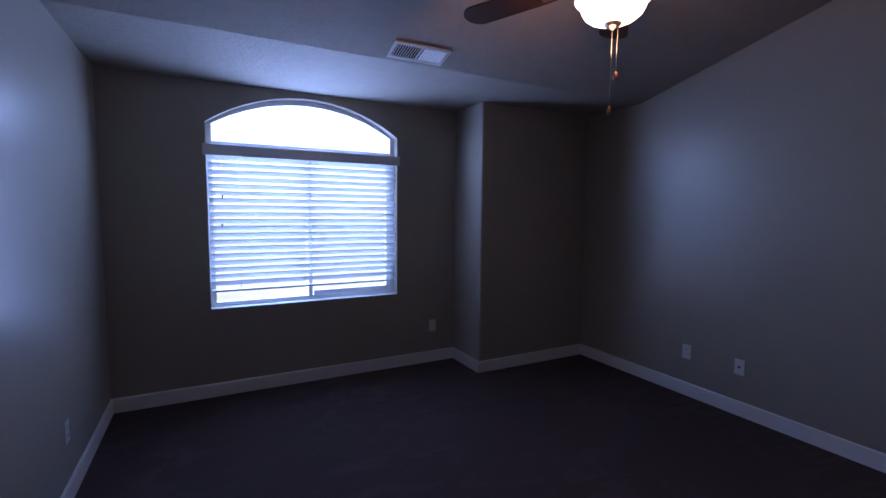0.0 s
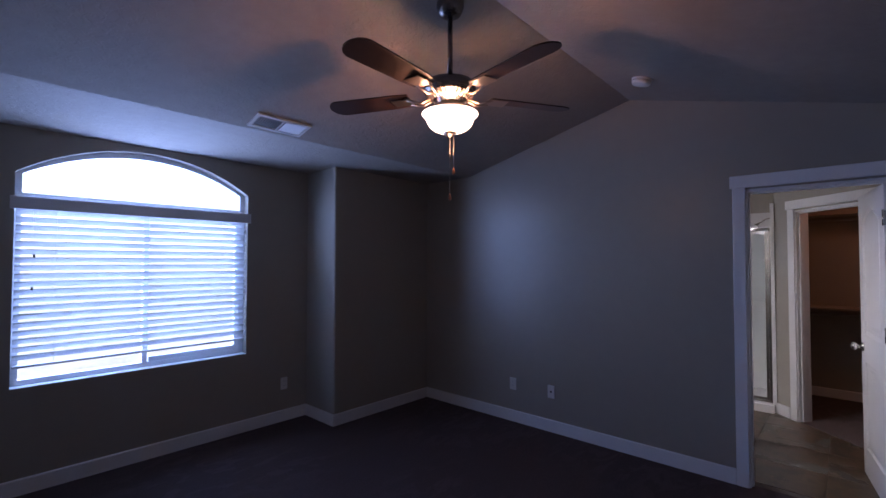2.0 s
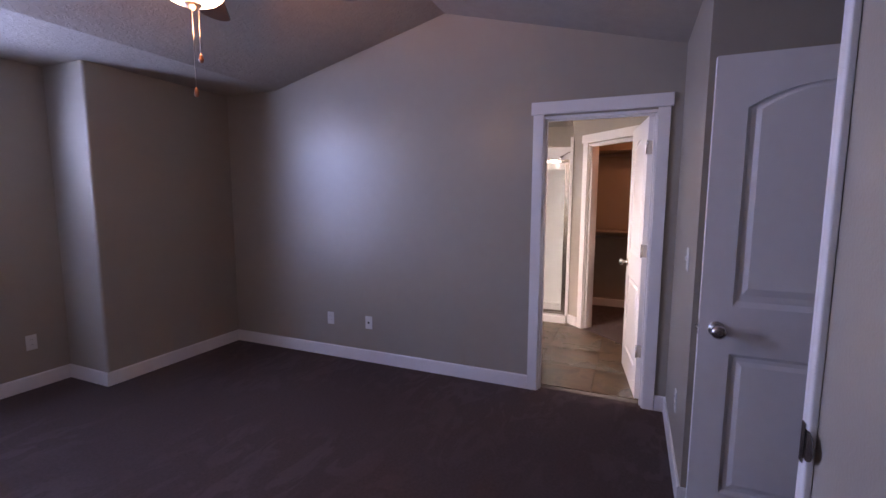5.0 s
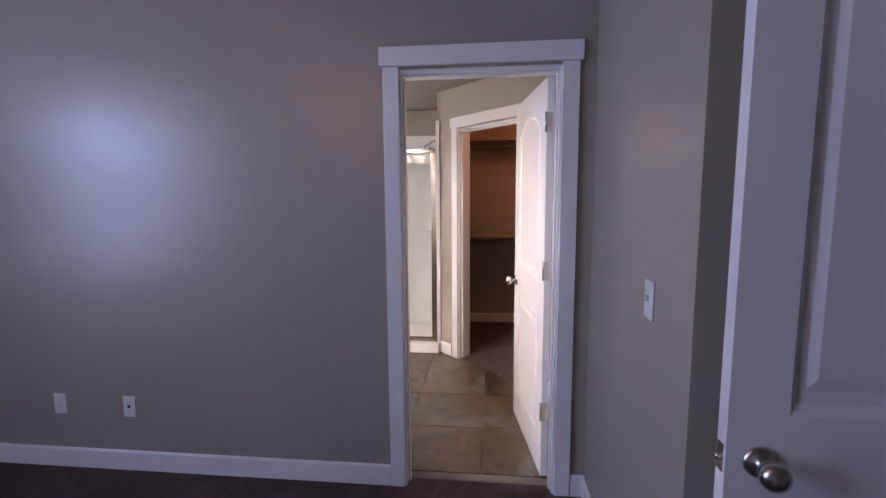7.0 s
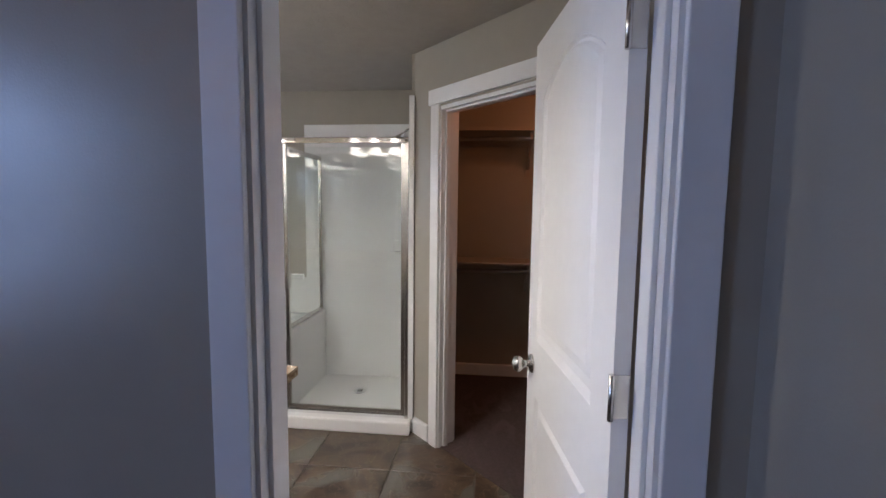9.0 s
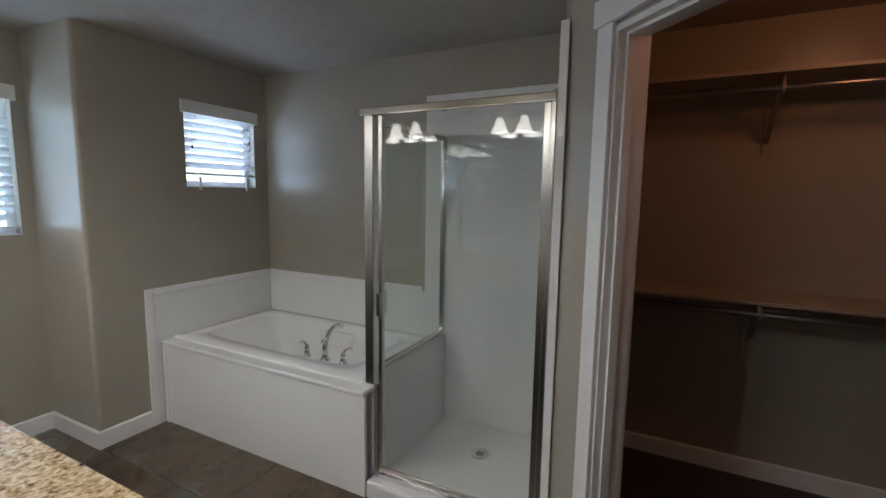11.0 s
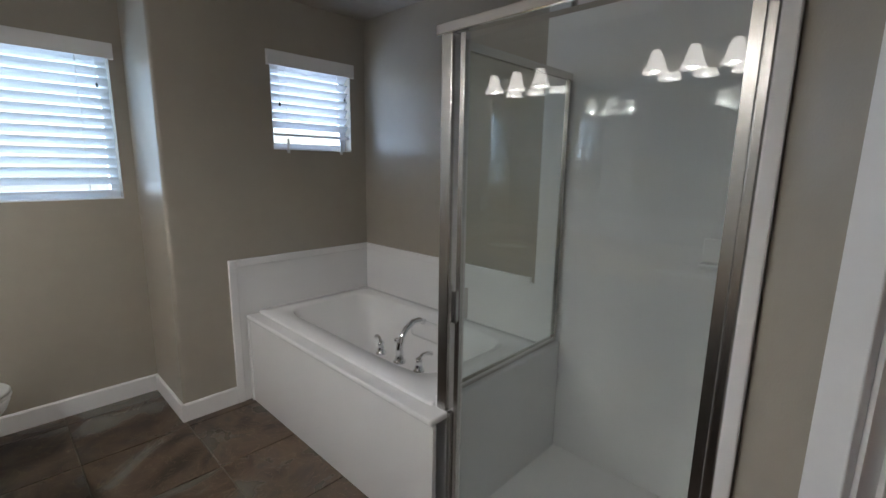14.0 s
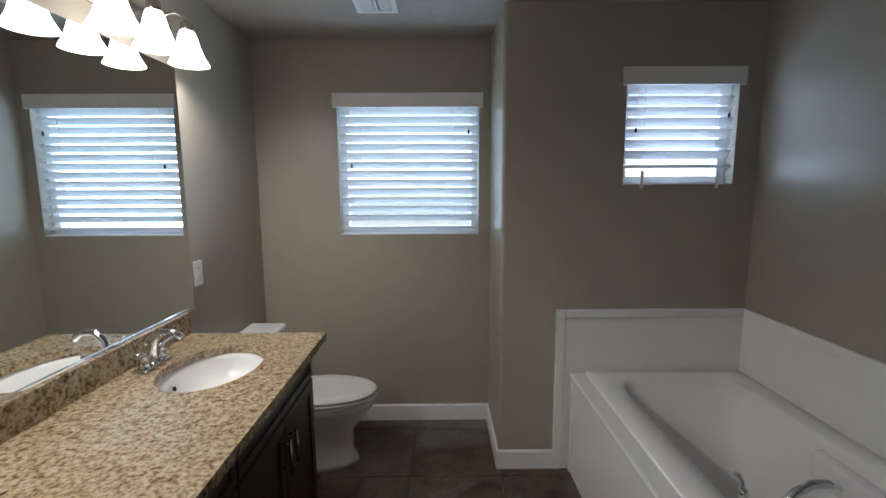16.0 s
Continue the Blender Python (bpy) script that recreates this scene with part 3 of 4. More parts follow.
window("window_3", *SW, TUB_N, 0.15, "small white vinyl window above the tub", slider=False)


def blind(m, width, drop, pitch, tilt, valance, label, tails=False):
    """A faux-wood blind hung from z = 0 down: valance, head rail, slats, ladders, bottom rail, cords. Local x along, y into the room is negative."""
    root = thing("window_blind", m, label, "blind", "faux-wood blinds")
    ov = 0.026
    bm = boxes((-ov, width + ov, -0.055, -0.042, -valance, 0), bevel=0.003)
    box(bm, -ov, -ov + 0.012, -0.042, 0.0, -valance, 0)
    box(bm, width + ov - 0.012, width + ov, -0.042, 0.0, -valance, 0)
    part("valance", bm, TRIM, root)
    part("head_rail", boxes((0.004, width - 0.004, -0.03, 0.028, -0.055, -0.006)), VINYL, root)
    n = int((drop - valance - 0.03) / pitch)
    half = 0.0255
    section = [(-half, -0.0015), (-half / 2, 0.0012), (0, 0.002), (half / 2, 0.0012), (half, -0.0015), (half, -0.0043), (0, -0.001), (-half, -0.0043)]
    mesh = mesh_of("slat", prism(bmesh.new(), section, width - 0.012, ALONG_X), SLAT)
    for i in range(n):
        z = -valance - 0.012 - i * pitch
        ob = new("slat", mesh)
        ob.parent = root
        ob.matrix_basis = pose(0.006, 0.0, z, tilt + random.uniform(-1.5, 1.5), random.uniform(-0.12, 0.12), 0)
    zb = -valance - 0.012 - n * pitch
    part("bottom_rail", boxes((0.006, width - 0.006, -0.026, 0.026, zb - 0.016, zb), bevel=0.003), SLAT, root)
    for f in (0.14, 0.5, 0.86) if width > 1.2 else (0.17, 0.83):
        bm = bmesh.new()
        for y in (-0.027, 0.027):
            tube(bm, [(f * width, y, -valance + 0.01), (f * width, y, zb)], 0.0012, 5)
        part("ladder_cord", bm, CORD, root)
    pulls = ((0.06, -valance - 0.52), (0.065, -valance - 0.30)) if drop > 1.0 else ((0.09, -valance - drop * 0.4), (0.93, -valance - 0.13))
    for f, z in pulls:
        bm = tube(bmesh.new(), [(f * width, -0.034, -valance + 0.01), (f * width, -0.034, z)], 0.001, 5)
        part("pull_cord", bm, CORD, root)
        part("tassel", lathe(bmesh.new(), [(0.002, 0.0), (0.005, -0.006), (0.007, -0.02), (0.003, -0.026)], 10, pose(f * width, -0.034, z)), DARK, root, "small dark cord tassel")
    if tails:
        # white cord ends hanging below the bottom rail, in front of the wall
        for f in (0.16, 0.85):
            part("cord_end", boxes((f * width - 0.008, f * width + 0.008, -0.050, -0.040, zb - 0.118, zb - 0.03), bevel=0.003), PLASTIC, root)
    return root


blind(pose(WIN[0] + 0.004, NORTH + 0.035, 1.978), WIN[1] - WIN[0] - 0.008, 1.20, 0.0545, -50, 0.085, "white faux-wood blind with a valance across the arched window")
blind(pose(LW[0] + 0.004, BN + 0.035, 2.095), LW[1] - LW[0] - 0.008, 0.83, 0.0545, -52, 0.085, "white faux-wood blind lowered over the bathroom window")
blind(pose(SW[0] + 0.004, TUB_N + 0.035, 2.105), SW[1] - SW[0] - 0.008, 0.50, 0.053, -50, 0.085, "white faux-wood blind partly lowered over the tub window", tails=True)


# ---- wall plates, vents, detector ----
def wall_plate(name, m, label, kind):
    """A rounded plate on a wall, centre at the origin, facing local -y."""
    root = thing(name, m, label, "wall switch" if kind == "switch" else "wall outlet", "wall plates")
    part("plate", boxes((-0.035, 0.035, -0.006, 0.0, -0.058, 0.058), bevel=0.003), PLASTIC, root)
    if kind == "outlet":
        for z in (-0.02, 0.02):
            part("socket", lathe(bmesh.new(), [(0.0165, 0), (0.0165, 0.002)], 16, pose(0, -0.006, z, 90)), PLASTIC, root)
            # dark strips in place of the shade inside the pin slots
            part("slot", boxes((-0.007, -0.005, -0.009, -0.0082, z - 0.001, z + 0.007), (0.005, 0.007, -0.009, -0.0082, z - 0.001, z + 0.007)), DARK, root)
    elif kind == "switch":
        part("toggle", boxes((-0.005, 0.005, -0.016, -0.006, -0.004, 0.012), bevel=0.002), PLASTIC, root)
    else:
        part("jack", boxes((-0.008, 0.008, -0.008, -0.006, -0.008, 0.008)), DARK, root)
    for z in ((0.0,) if kind == "outlet" else (-0.042, 0.042)):
        part("screw", lathe(bmesh.new(), [(0.003, 0), (0.003, 0.0012)], 8, pose(0, -0.006, z, 90)), PLASTIC, root)
    return root


wall_plate("wall_outlet", pose(2.5, NORTH, 0.36), "white outlet plate on the window wall", "outlet")
wall_plate("wall_outlet", pose(EAST, 2.46, 0.36, 0, 0, -90), "white outlet plate low on the gable wall", "outlet")
wall_plate("wall_jack", pose(EAST, 2.05, 0.36, 0, 0, -90), "white cable jack plate low on the gable wall", "jack")
wall_plate("wall_outlet", pose(WEST, 3.02, 0.36, 0, 0, 90), "white outlet plate low on the window-lit wall", "outlet")
wall_plate("wall_switch", pose(3.228, -0.34, 1.165, 0, 0, 180), "white light switch plate beside the bathroom door", "switch")
wall_plate("wall_outlet", pose(3.36, -0.34, 0.36, 0, 0, 180), "white outlet plate near the baseboard", "outlet")
wall_plate("wall_outlet", pose(BX, 2.86, 1.143, 0, 0, 90), "white outlet plate beside the mirror", "outlet")


def ceiling_vent(m, sx, sy, label):
    """A two-way louvred register, hanging under its surface at z = 0."""
    root = thing("ceiling_vent", m, label, "vent")
    # dark sheet standing in for the unlit duct above the louvres
    part("duct_shade", boxes((-sx + 0.02, sx - 0.02, -sy + 0.02, sy - 0.02, -0.003, 0.0)), DARK, root)
    fr = 0.022
    part("frame", boxes((-sx, sx, -sy, -sy + fr, -0.011, 0), (-sx, sx, sy - fr, sy, -0.011, 0), (-sx, -sx + fr, -sy + fr, sy - fr, -0.011, 0), (sx - fr, sx, -sy + fr, sy - fr, -0.011, 0), (-0.006, 0.006, -sy + fr, sy - fr, -0.011, -0.003)), PLASTIC, root)
    n = 9
    for side in (-1, 1):
        for i in range(n):
            x = side * (0.014 + (sx - fr - 0.016) * (i + 0.5) / n)
            part("louvre", boxes((-0.006, 0.006, -sy + fr, sy - fr, -0.0008, 0.0008)), PLASTIC, root, m=pose(x, 0, -0.008, 0, 38 * side, 0))
    return root


slope = math.degrees(math.atan2(RIDGE_Z - FLAT, SLOPE_Y - RIDGE_Y))
ceiling_vent(pose(1.785, 2.885, FLAT + (SLOPE_Y - 2.885) * math.tan(radians(slope)) - 0.001, -slope, 0, 0), 0.19, 0.085, "white louvred ceiling register near the window")
ceiling_vent(pose(4.94, 3.06, BATH_Z - 0.001, 0, 0, 0), 0.10, 0.13, "white square bathroom ceiling grille")
root = thing("smoke_detector", pose(3.45, 1.05, RIDGE_Z - (RIDGE_Y - 1.05) * math.tan(radians(slope)), slope, 0, 0), "round white smoke detector on the ceiling", "smoke detector")
part("base", lathe(bmesh.new(), [(0.068, 0), (0.068, -0.012)], 28), PLASTIC, root)
part("cover", lathe(bmesh.new(), [(0.062, -0.012), (0.062, -0.03), (0.055, -0.04), (0.03, -0.044), (0.001, -0.044)], 28), PLASTIC, root)


# ---- ceiling fan ----
FAN = (1.93, 1.47)
root = thing("ceiling_fan", pose(*FAN, 0), "dark-bladed ceiling fan with a lit frosted bowl", "ceiling fan")
zc = RIDGE_Z - (FAN[1] - RIDGE_Y) * math.tan(radians(slope))
part("canopy", lathe(bmesh.new(), [(0.068, zc + 0.015), (0.068, zc - 0.03), (0.052, zc - 0.065), (0.03, zc - 0.078), (0.014, zc - 0.08)], 28), BRONZE, root)
part("downrod", lathe(bmesh.new(), [(0.0125, zc - 0.07), (0.0125, 2.43)], 14), BRONZE, root)
part("motor_housing", lathe(bmesh.new(), [(0.02, 2.455), (0.055, 2.45), (0.115, 2.428), (0.128, 2.405), (0.128, 2.378), (0.10, 2.36), (0.062, 2.352), (0.060, 2.318), (0.05, 2.31)], 32), BRONZE, root)
bm = bmesh.new()
for i in range(28):
    m = Matrix.Rotation(2 * math.pi * i / 28, 4, "Z") @ pose(0.10, 0, 2.352, 0, -35, 0)
    v0 = len(bm.verts)
    box(bm, -0.02, 0.02, -0.004, 0.004, -0.003, 0.003)
    bm.verts.ensure_lookup_table()
    bmesh.ops.transform(bm, matrix=m, verts=bm.verts[v0:])
part("vent_ring", bm, COPPER, root)
part("light_collar", lathe(bmesh.new(), [(0.05, 2.325), (0.075, 2.315), (0.072, 2.283), (0.058, 2.272)], 28), COPPER, root)
part("glass_bowl", lathe(bmesh.new(), [(0.122, 2.274), (0.137, 2.274), (0.139, 2.269), (0.133, 2.262), (0.122, 2.253), (0.117, 2.244), (0.114, 2.231), (0.104, 2.213), (0.085, 2.197), (0.058, 2.185), (0.028, 2.180), (0.026, 2.183), (0.056, 2.189), (0.082, 2.201), (0.099, 2.216), (0.109, 2.233), (0.113, 2.248), (0.128, 2.264), (0.122, 2.273)], 36, caps=False), BOWL, root, "lit frosted glass bowl")
part("finial", lathe(bmesh.new(), [(0.001, 2.185), (0.034, 2.184), (0.03, 2.174), (0.016, 2.164), (0.006, 2.158), (0.001, 2.156)], 20), COPPER, root)
for i in range(5):
    a = radians(72 * i + 42)
    turn = Matrix.Rotation(a, 4, "Z")
    iron = bmesh.new()
    tube(iron, [(0.10, -0.012, 2.352), (0.15, -0.02, 2.335), (0.19, -0.03, 2.345), (0.23, -0.03, 2.362)], 0.006, 8)
    tube(iron, [(0.10, 0.012, 2.352), (0.15, 0.02, 2.335), (0.19, 0.03, 2.345), (0.23, 0.03, 2.362)], 0.006, 8)
    box(iron, 0.195, 0.30, -0.04, 0.04, 2.352, 2.356)
    part("blade_iron", iron, COPPER, root, m=turn)
    out = [(0.21, -0.055), (0.30, -0.062), (0.58, -0.068)] + arc(0.60, 0.0, 0.069, -78, 78, 8) + [(0.58, 0.068), (0.30, 0.062), (0.21, 0.055)]
    part("blade", prism(bmesh.new(), out, 0.006, pose(0, 0, 2.361, 10, 0, 0)), BLADE, root, "dark walnut blade", m=turn)
for dx, z in ((-0.012, 1.845), (0.016, 1.975)):
    bm = tube(bmesh.new(), [(dx, -0.01, 2.162), (dx, -0.01, z + 0.03)], 0.0016, 6)
    part("pull_chain", bm, COPPER, root)
    part("pull_knob", lathe(bmesh.new(), [(0.002, 0.034), (0.006, 0.024), (0.009, 0.01), (0.006, 0.0), (0.001, -0.002)], 12, pose(dx, -0.01, z)), TASSEL, root, "wooden pull knob")
lamp("fan_light", "POINT", pose(*FAN, 2.250), 8.0, (1.0, 0.48, 0.26), radius=0.03)
lamp("fan_bowl_light", "POINT", pose(*FAN, 2.10), 0.45, (1.0, 0.55, 0.33), radius=0.05)

# ---- tub ----
TF, RIM = 5.925, 0.568
root = thing("bathtub", pose(0, 0, 0), "white acrylic drop-in garden tub with a panelled apron", "bathtub")
Y0, Y1 = SH_N + 0.03, TUB_N - 0.02
part("apron", boxes((TF + 0.012, TF + 0.03, SH_N - 0.04, Y1 - 0.0, 0.0, RIM - 0.04)), ACRYLIC, root)
part("apron_end", boxes((TF + 0.004, TF + 0.03, TUB_N - 0.045, TUB_N - 0.02, 0.0, RIM - 0.04), bevel=0.004), ACRYLIC, root)
part("deck_lip", boxes((TF, TF + 0.11, SH_N - 0.04, Y1, RIM - 0.04, RIM - 0.014), bevel=0.009), ACRYLIC, root)


def basin():
    """Deck plate with a deep oval-cornered basin, armrest notches in its sides."""
    bm = bmesh.new()
    x0, x1, y0, y1 = TF + 0.075, BE - 0.022, Y0, Y1
    n = 72

    def ring(inset_x0, inset_x1, inset_y0, inset_y1, power, z):
        cx, cy = (x0 + inset_x0 + x1 - inset_x1) / 2, (y0 + inset_y0 + y1 - inset_y1) / 2
        hx, hy = (x1 - inset_x1 - x0 - inset_x0) / 2, (y1 - inset_y1 - y0 - inset_y0) / 2
        pts = []
        for i in range(n):
            a = 2 * math.pi * (i + 0.5) / n
            c, s = math.cos(a), math.sin(a)
            pts.append(bm.verts.new((cx + hx * math.copysign(abs(c) ** (2 / power), c), cy + hy * math.copysign(abs(s) ** (2 / power), s), z)))
        return pts

    rows = [ring(0, 0, 0, 0, 60, RIM - 0.03), ring(0, 0, 0, 0, 60, RIM - 0.004), ring(0.004, 0.004, 0.004, 0.004, 60, RIM), ring(0.115, 0.09, 0.16, 0.10, 7, RIM), ring(0.125, 0.10, 0.17, 0.11, 7, RIM - 0.01),
            ring(0.145, 0.115, 0.19, 0.16, 6, RIM - 0.10), ring(0.155, 0.125, 0.20, 0.20, 6, RIM - 0.12), ring(0.17, 0.14, 0.21, 0.27, 5, RIM - 0.25), ring(0.20, 0.17, 0.24, 0.36, 5, RIM - 0.38), ring(0.25, 0.22, 0.30, 0.42, 4, RIM - 0.42)]
    for a, b in zip(rows, rows[1:]):
        for i in range(n):
            bm.faces.new((a[i], a[(i + 1) % n], b[(i + 1) % n], b[i])).smooth = True
    bm.faces.new(rows[-1])
    return bm


part("basin", basin(), ACRYLIC, root)
part("armrest", boxes((TF + 0.185, TF + 0.255, 2.13, 2.42, RIM - 0.16, RIM - 0.045), bevel=0.02), ACRYLIC, root)
part("armrest", boxes((BE - 0.17, BE - 0.11, 2.13, 2.42, RIM - 0.16, RIM - 0.045), bevel=0.02), ACRYLIC, root)
part("overflow", lathe(bmesh.new(), [(0.035, 0), (0.033, 0.008), (0.001, 0.01)], 20, pose(6.40, Y0 + 0.20, RIM - 0.15, -80)), CHROME, root, "chrome overflow plate")
root = thing("tub_surround", pose(0, 0, 0), "white acrylic wall surround with a raised border above the tub", "tub surround")
TOP = 0.896
part("panel", boxes((TF + 0.012, BE - 0.001, TUB_N - 0.010, TUB_N - 0.001, RIM - 0.05, TOP - 0.03)), ACRYLIC, root)
part("panel", boxes((BE - 0.010, BE - 0.001, SH_N + 0.03, TUB_N - 0.010, RIM - 0.05, TOP - 0.03)), ACRYLIC, root)
part("border", boxes((TF - 0.078, TF - 0.030, TUB_N - 0.018, TUB_N - 0.001, 0.001, TOP), bevel=0.004), ACRYLIC, root)
part("panel", boxes((TF - 0.030, TF + 0.012, TUB_N - 0.012, TUB_N - 0.001, 0.001, TOP - 0.045)), ACRYLIC, root)
part("border", boxes((TF - 0.030, BE - 0.001, TUB_N - 0.018, TUB_N - 0.001, TOP - 0.045, TOP), bevel=0.004), ACRYLIC, root)
part("border", boxes((BE - 0.018, BE - 0.001, SH_N + 0.15, TUB_N - 0.018, TOP - 0.045, TOP), bevel=0.004), ACRYLIC, root)

root = thing("tub_faucet", pose(TF + 0.222, 1.905, RIM), "chrome three-piece arched tub faucet on the deck", "faucet")
spout = lathe(bmesh.new(), [(0.03, 0), (0.03, 0.006), (0.022, 0.012), (0.017, 0.03)], 20)
pts = [(0, 0, 0.02), (0.0, 0, 0.07), (0.012, 0, 0.112), (0.04, 0, 0.15), (0.08, 0, 0.172), (0.12, 0, 0.172), (0.15, 0, 0.158)]
tube(spout, pts, 0.015, 14, [0.019, 0.017, 0.015, 0.014, 0.014, 0.015, 0.016])
part("spout", spout, CHROME, root)
part("spout_knob", lathe(bmesh.new(), [(0.006, 0), (0.012, 0.008), (0.010, 0.02), (0.001, 0.024)], 12, pose(-0.012, 0, 0.10, 0, -25)), CHROME, root)
for dy, a in ((0.135, 70), (-0.13, 0)):
    valve = lathe(bmesh.new(), [(0.026, 0), (0.026, 0.006), (0.018, 0.012), (0.014, 0.04), (0.017, 0.05), (0.012, 0.062), (0.001, 0.066)], 18)
    tube(valve, [(0, 0, 0.058), (0.025, 0, 0.072), (0.055, 0, 0.070), (0.078, 0, 0.060)], 0.007, 10, [0.008, 0.007, 0.008, 0.010])
    part("handle", valve, CHROME, root, m=pose(0, dy, 0, 0, 0, a))

# ---- shower ----
root = thing("shower_stall", pose(0, 0, 0), "white acrylic shower stall with pan, curb and wall panels", "shower")
part("pan", boxes((SH_X + 0.03, BE - 0.012, SH_S + 0.012, SH_N - 0.03, 0.0, 0.035)), ACRYLIC, root)
part("curb", boxes((SH_X - 0.075, SH_X + 0.035, SH_S - 0.005, SH_N - 0.042, 0.0, 0.09), bevel=0.012), ACRYLIC, root)
part("back_panel", boxes((BE - 0.012, BE - 0.001, SH_S, 1.64, 0.0, 2.135), bevel=0.003), ACRYLIC, root)
part("side_panel", boxes((SH_X + 0.0, BE - 0.012, SH_S + 0.001, SH_S + 0.012, 0.0, 2.135), bevel=0.003), ACRYLIC, root)
part("front_trim", boxes((SH_X - 0.022, SH_X + 0.0, SH_S - 0.02, SH_S + 0.014, 0.09, 2.155), bevel=0.004), ACRYLIC, root)
part("knee_wall", boxes((SH_X + 0.0, BE - 0.012, SH_N - 0.04, SH_N + 0.028, 0.0, 0.600), bevel=0.01), ACRYLIC, root)
part("corner_post", boxes((BE - 0.05, BE - 0.012, SH_S + 0.012, SH_S + 0.05, 0.035, 2.135), bevel=0.012), ACRYLIC, root)
part("drain", lathe(bmesh.new(), [(0.055, 0.035), (0.054, 0.039), (0.04, 0.040), (0.001, 0.0385)], 24, pose(6.51, 1.088, 0)), CHROME, root, "round chrome drain")
for i in range(3):
    # dark bars painted as the shade in the drain openings
    part("drain_slot", boxes((6.485, 6.535, 1.073 + 0.015 * i - 0.003, 1.073 + 0.015 * i + 0.003, 0.0385, 0.0408)), DARK, root)
soap = boxes((BE - 0.075, BE - 0.012, 0.75, 0.89, 1.09, 1.108), bevel=0.006)
box(soap, BE - 0.024, BE - 0.012, 0.75, 0.89, 1.108, 1.20, bevel=0.004)
part("soap_shelf", soap, ACRYLIC, root)

root = thing("shower_enclosure", pose(0, 0, 0), "chrome-framed glass shower door and side panel", "shower enclosure")
HT = 1.905
part("header_rail", boxes((SH_X - 0.022, SH_X + 0.022, SH_S + 0.015, SH_N + 0.022, HT - 0.035, HT), bevel=0.005), CHROME, root)
part("corner_post", boxes((SH_X - 0.026, SH_X + 0.018, SH_N - 0.057, SH_N - 0.009, 0.575, HT - 0.035), bevel=0.004), BRUSHED, root)
part("lower_post", boxes((SH_X - 0.02, SH_X + 0.0, SH_N - 0.078, SH_N - 0.056, 0.09, 0.575), bevel=0.003), BRUSHED, root)
part("wall_post", boxes((SH_X - 0.02, SH_X + 0.02, SH_S + 0.014, SH_S + 0.036, 0.09, HT - 0.035), bevel=0.004), BRUSHED, root)
part("sill_rail", boxes((SH_X - 0.02, SH_X + 0.02, SH_S + 0.036, SH_N - 0.080, 0.09, 0.115), bevel=0.003), CHROME, root)
fy0, fy1 = SH_S + 0.039, SH_N - 0.080
leaf = part("glass_door", boxes((SH_X - 0.003, SH_X + 0.003, fy0 + 0.02, fy1 - 0.018, 0.14, HT - 0.06)), GLASS, root, "clear glass")
leaf.visible_shadow = False
part("door_frame", boxes((SH_X - 0.012, SH_X + 0.012, fy0, fy0 + 0.024, 0.118, HT - 0.04), (SH_X - 0.012, SH_X + 0.012, fy1 - 0.02, fy1, 0.118, HT - 0.04), (SH_X - 0.01, SH_X + 0.01, fy0 + 0.024, fy1 - 0.02, 0.118, 0.142)), BRUSHED, root)
hb = boxes((SH_X - 0.032, SH_X - 0.012, fy1 - 0.018, fy1 - 0.012, 0.93, 1.04), bevel=0.002)
box(hb, SH_X - 0.037, SH_X - 0.031, fy1 - 0.026, fy1 - 0.004, 0.93, 1.04)
box(hb, SH_X + 0.012, SH_X + 0.034, fy1 - 0.018, fy1 - 0.012, 0.93, 1.04)
part("door_handle", hb, BRUSHED, root)
side = part("side_glass", boxes((SH_X + 0.032, BE - 0.03, SH_N - 0.008, SH_N - 0.002, 0.625, HT - 0.06)), GLASS, root, "clear glass")
side.visible_shadow = False
part("side_frame", boxes((SH_X + 0.019, BE - 0.013, SH_N - 0.016, SH_N + 0.006, HT - 0.06, HT - 0.03), (SH_X + 0.019, BE - 0.013, SH_N - 0.016, SH_N + 0.006, 0.601, 0.627), (BE - 0.032, BE - 0.013, SH_N - 0.016, SH_N + 0.006, 0.627, HT - 0.06), (SH_X + 0.019, SH_X + 0.032, SH_N - 0.016, SH_N + 0.006, 0.627, HT - 0.06)), BRUSHED, root)

root = thing("wall_shower", pose(6.42, SH_S + 0.012, 2.02), "chrome shower head on a short bent arm", "shower head")
part("flange", lathe(bmesh.new(), [(0.03, 0), (0.028, 0.006), (0.012, 0.01)], 20, pose(0, 0, 0, -90)), CHROME, root)
part("arm", tube(bmesh.new(), [(0, 0.0, 0), (0, 0.05, 0.01), (0, 0.09, 0.0), (0, 0.125, -0.03)], 0.009, 10), CHROME, root)
part("head", lathe(bmesh.new(), [(0.012, 0), (0.016, -0.015), (0.034, -0.05), (0.036, -0.058), (0.03, -0.06)], 20, pose(0, 0.125, -0.028, 40)), CHROME, root)
root = thing("shower_valve", pose(6.42, SH_S + 0.012, 1.18), "chrome shower valve with a lever", "shower valve")
part("plate", lathe(bmesh.new(), [(0.08, 0), (0.078, 0.006), (0.03, 0.012), (0.025, 0.05), (0.001, 0.052)], 28, pose(0, 0, 0, -90)), CHROME, root)
part("lever", tube(bmesh.new(), [(0, 0.045, 0), (0, 0.05, -0.03), (0, 0.055, -0.09)], 0.007, 10), CHROME, root)

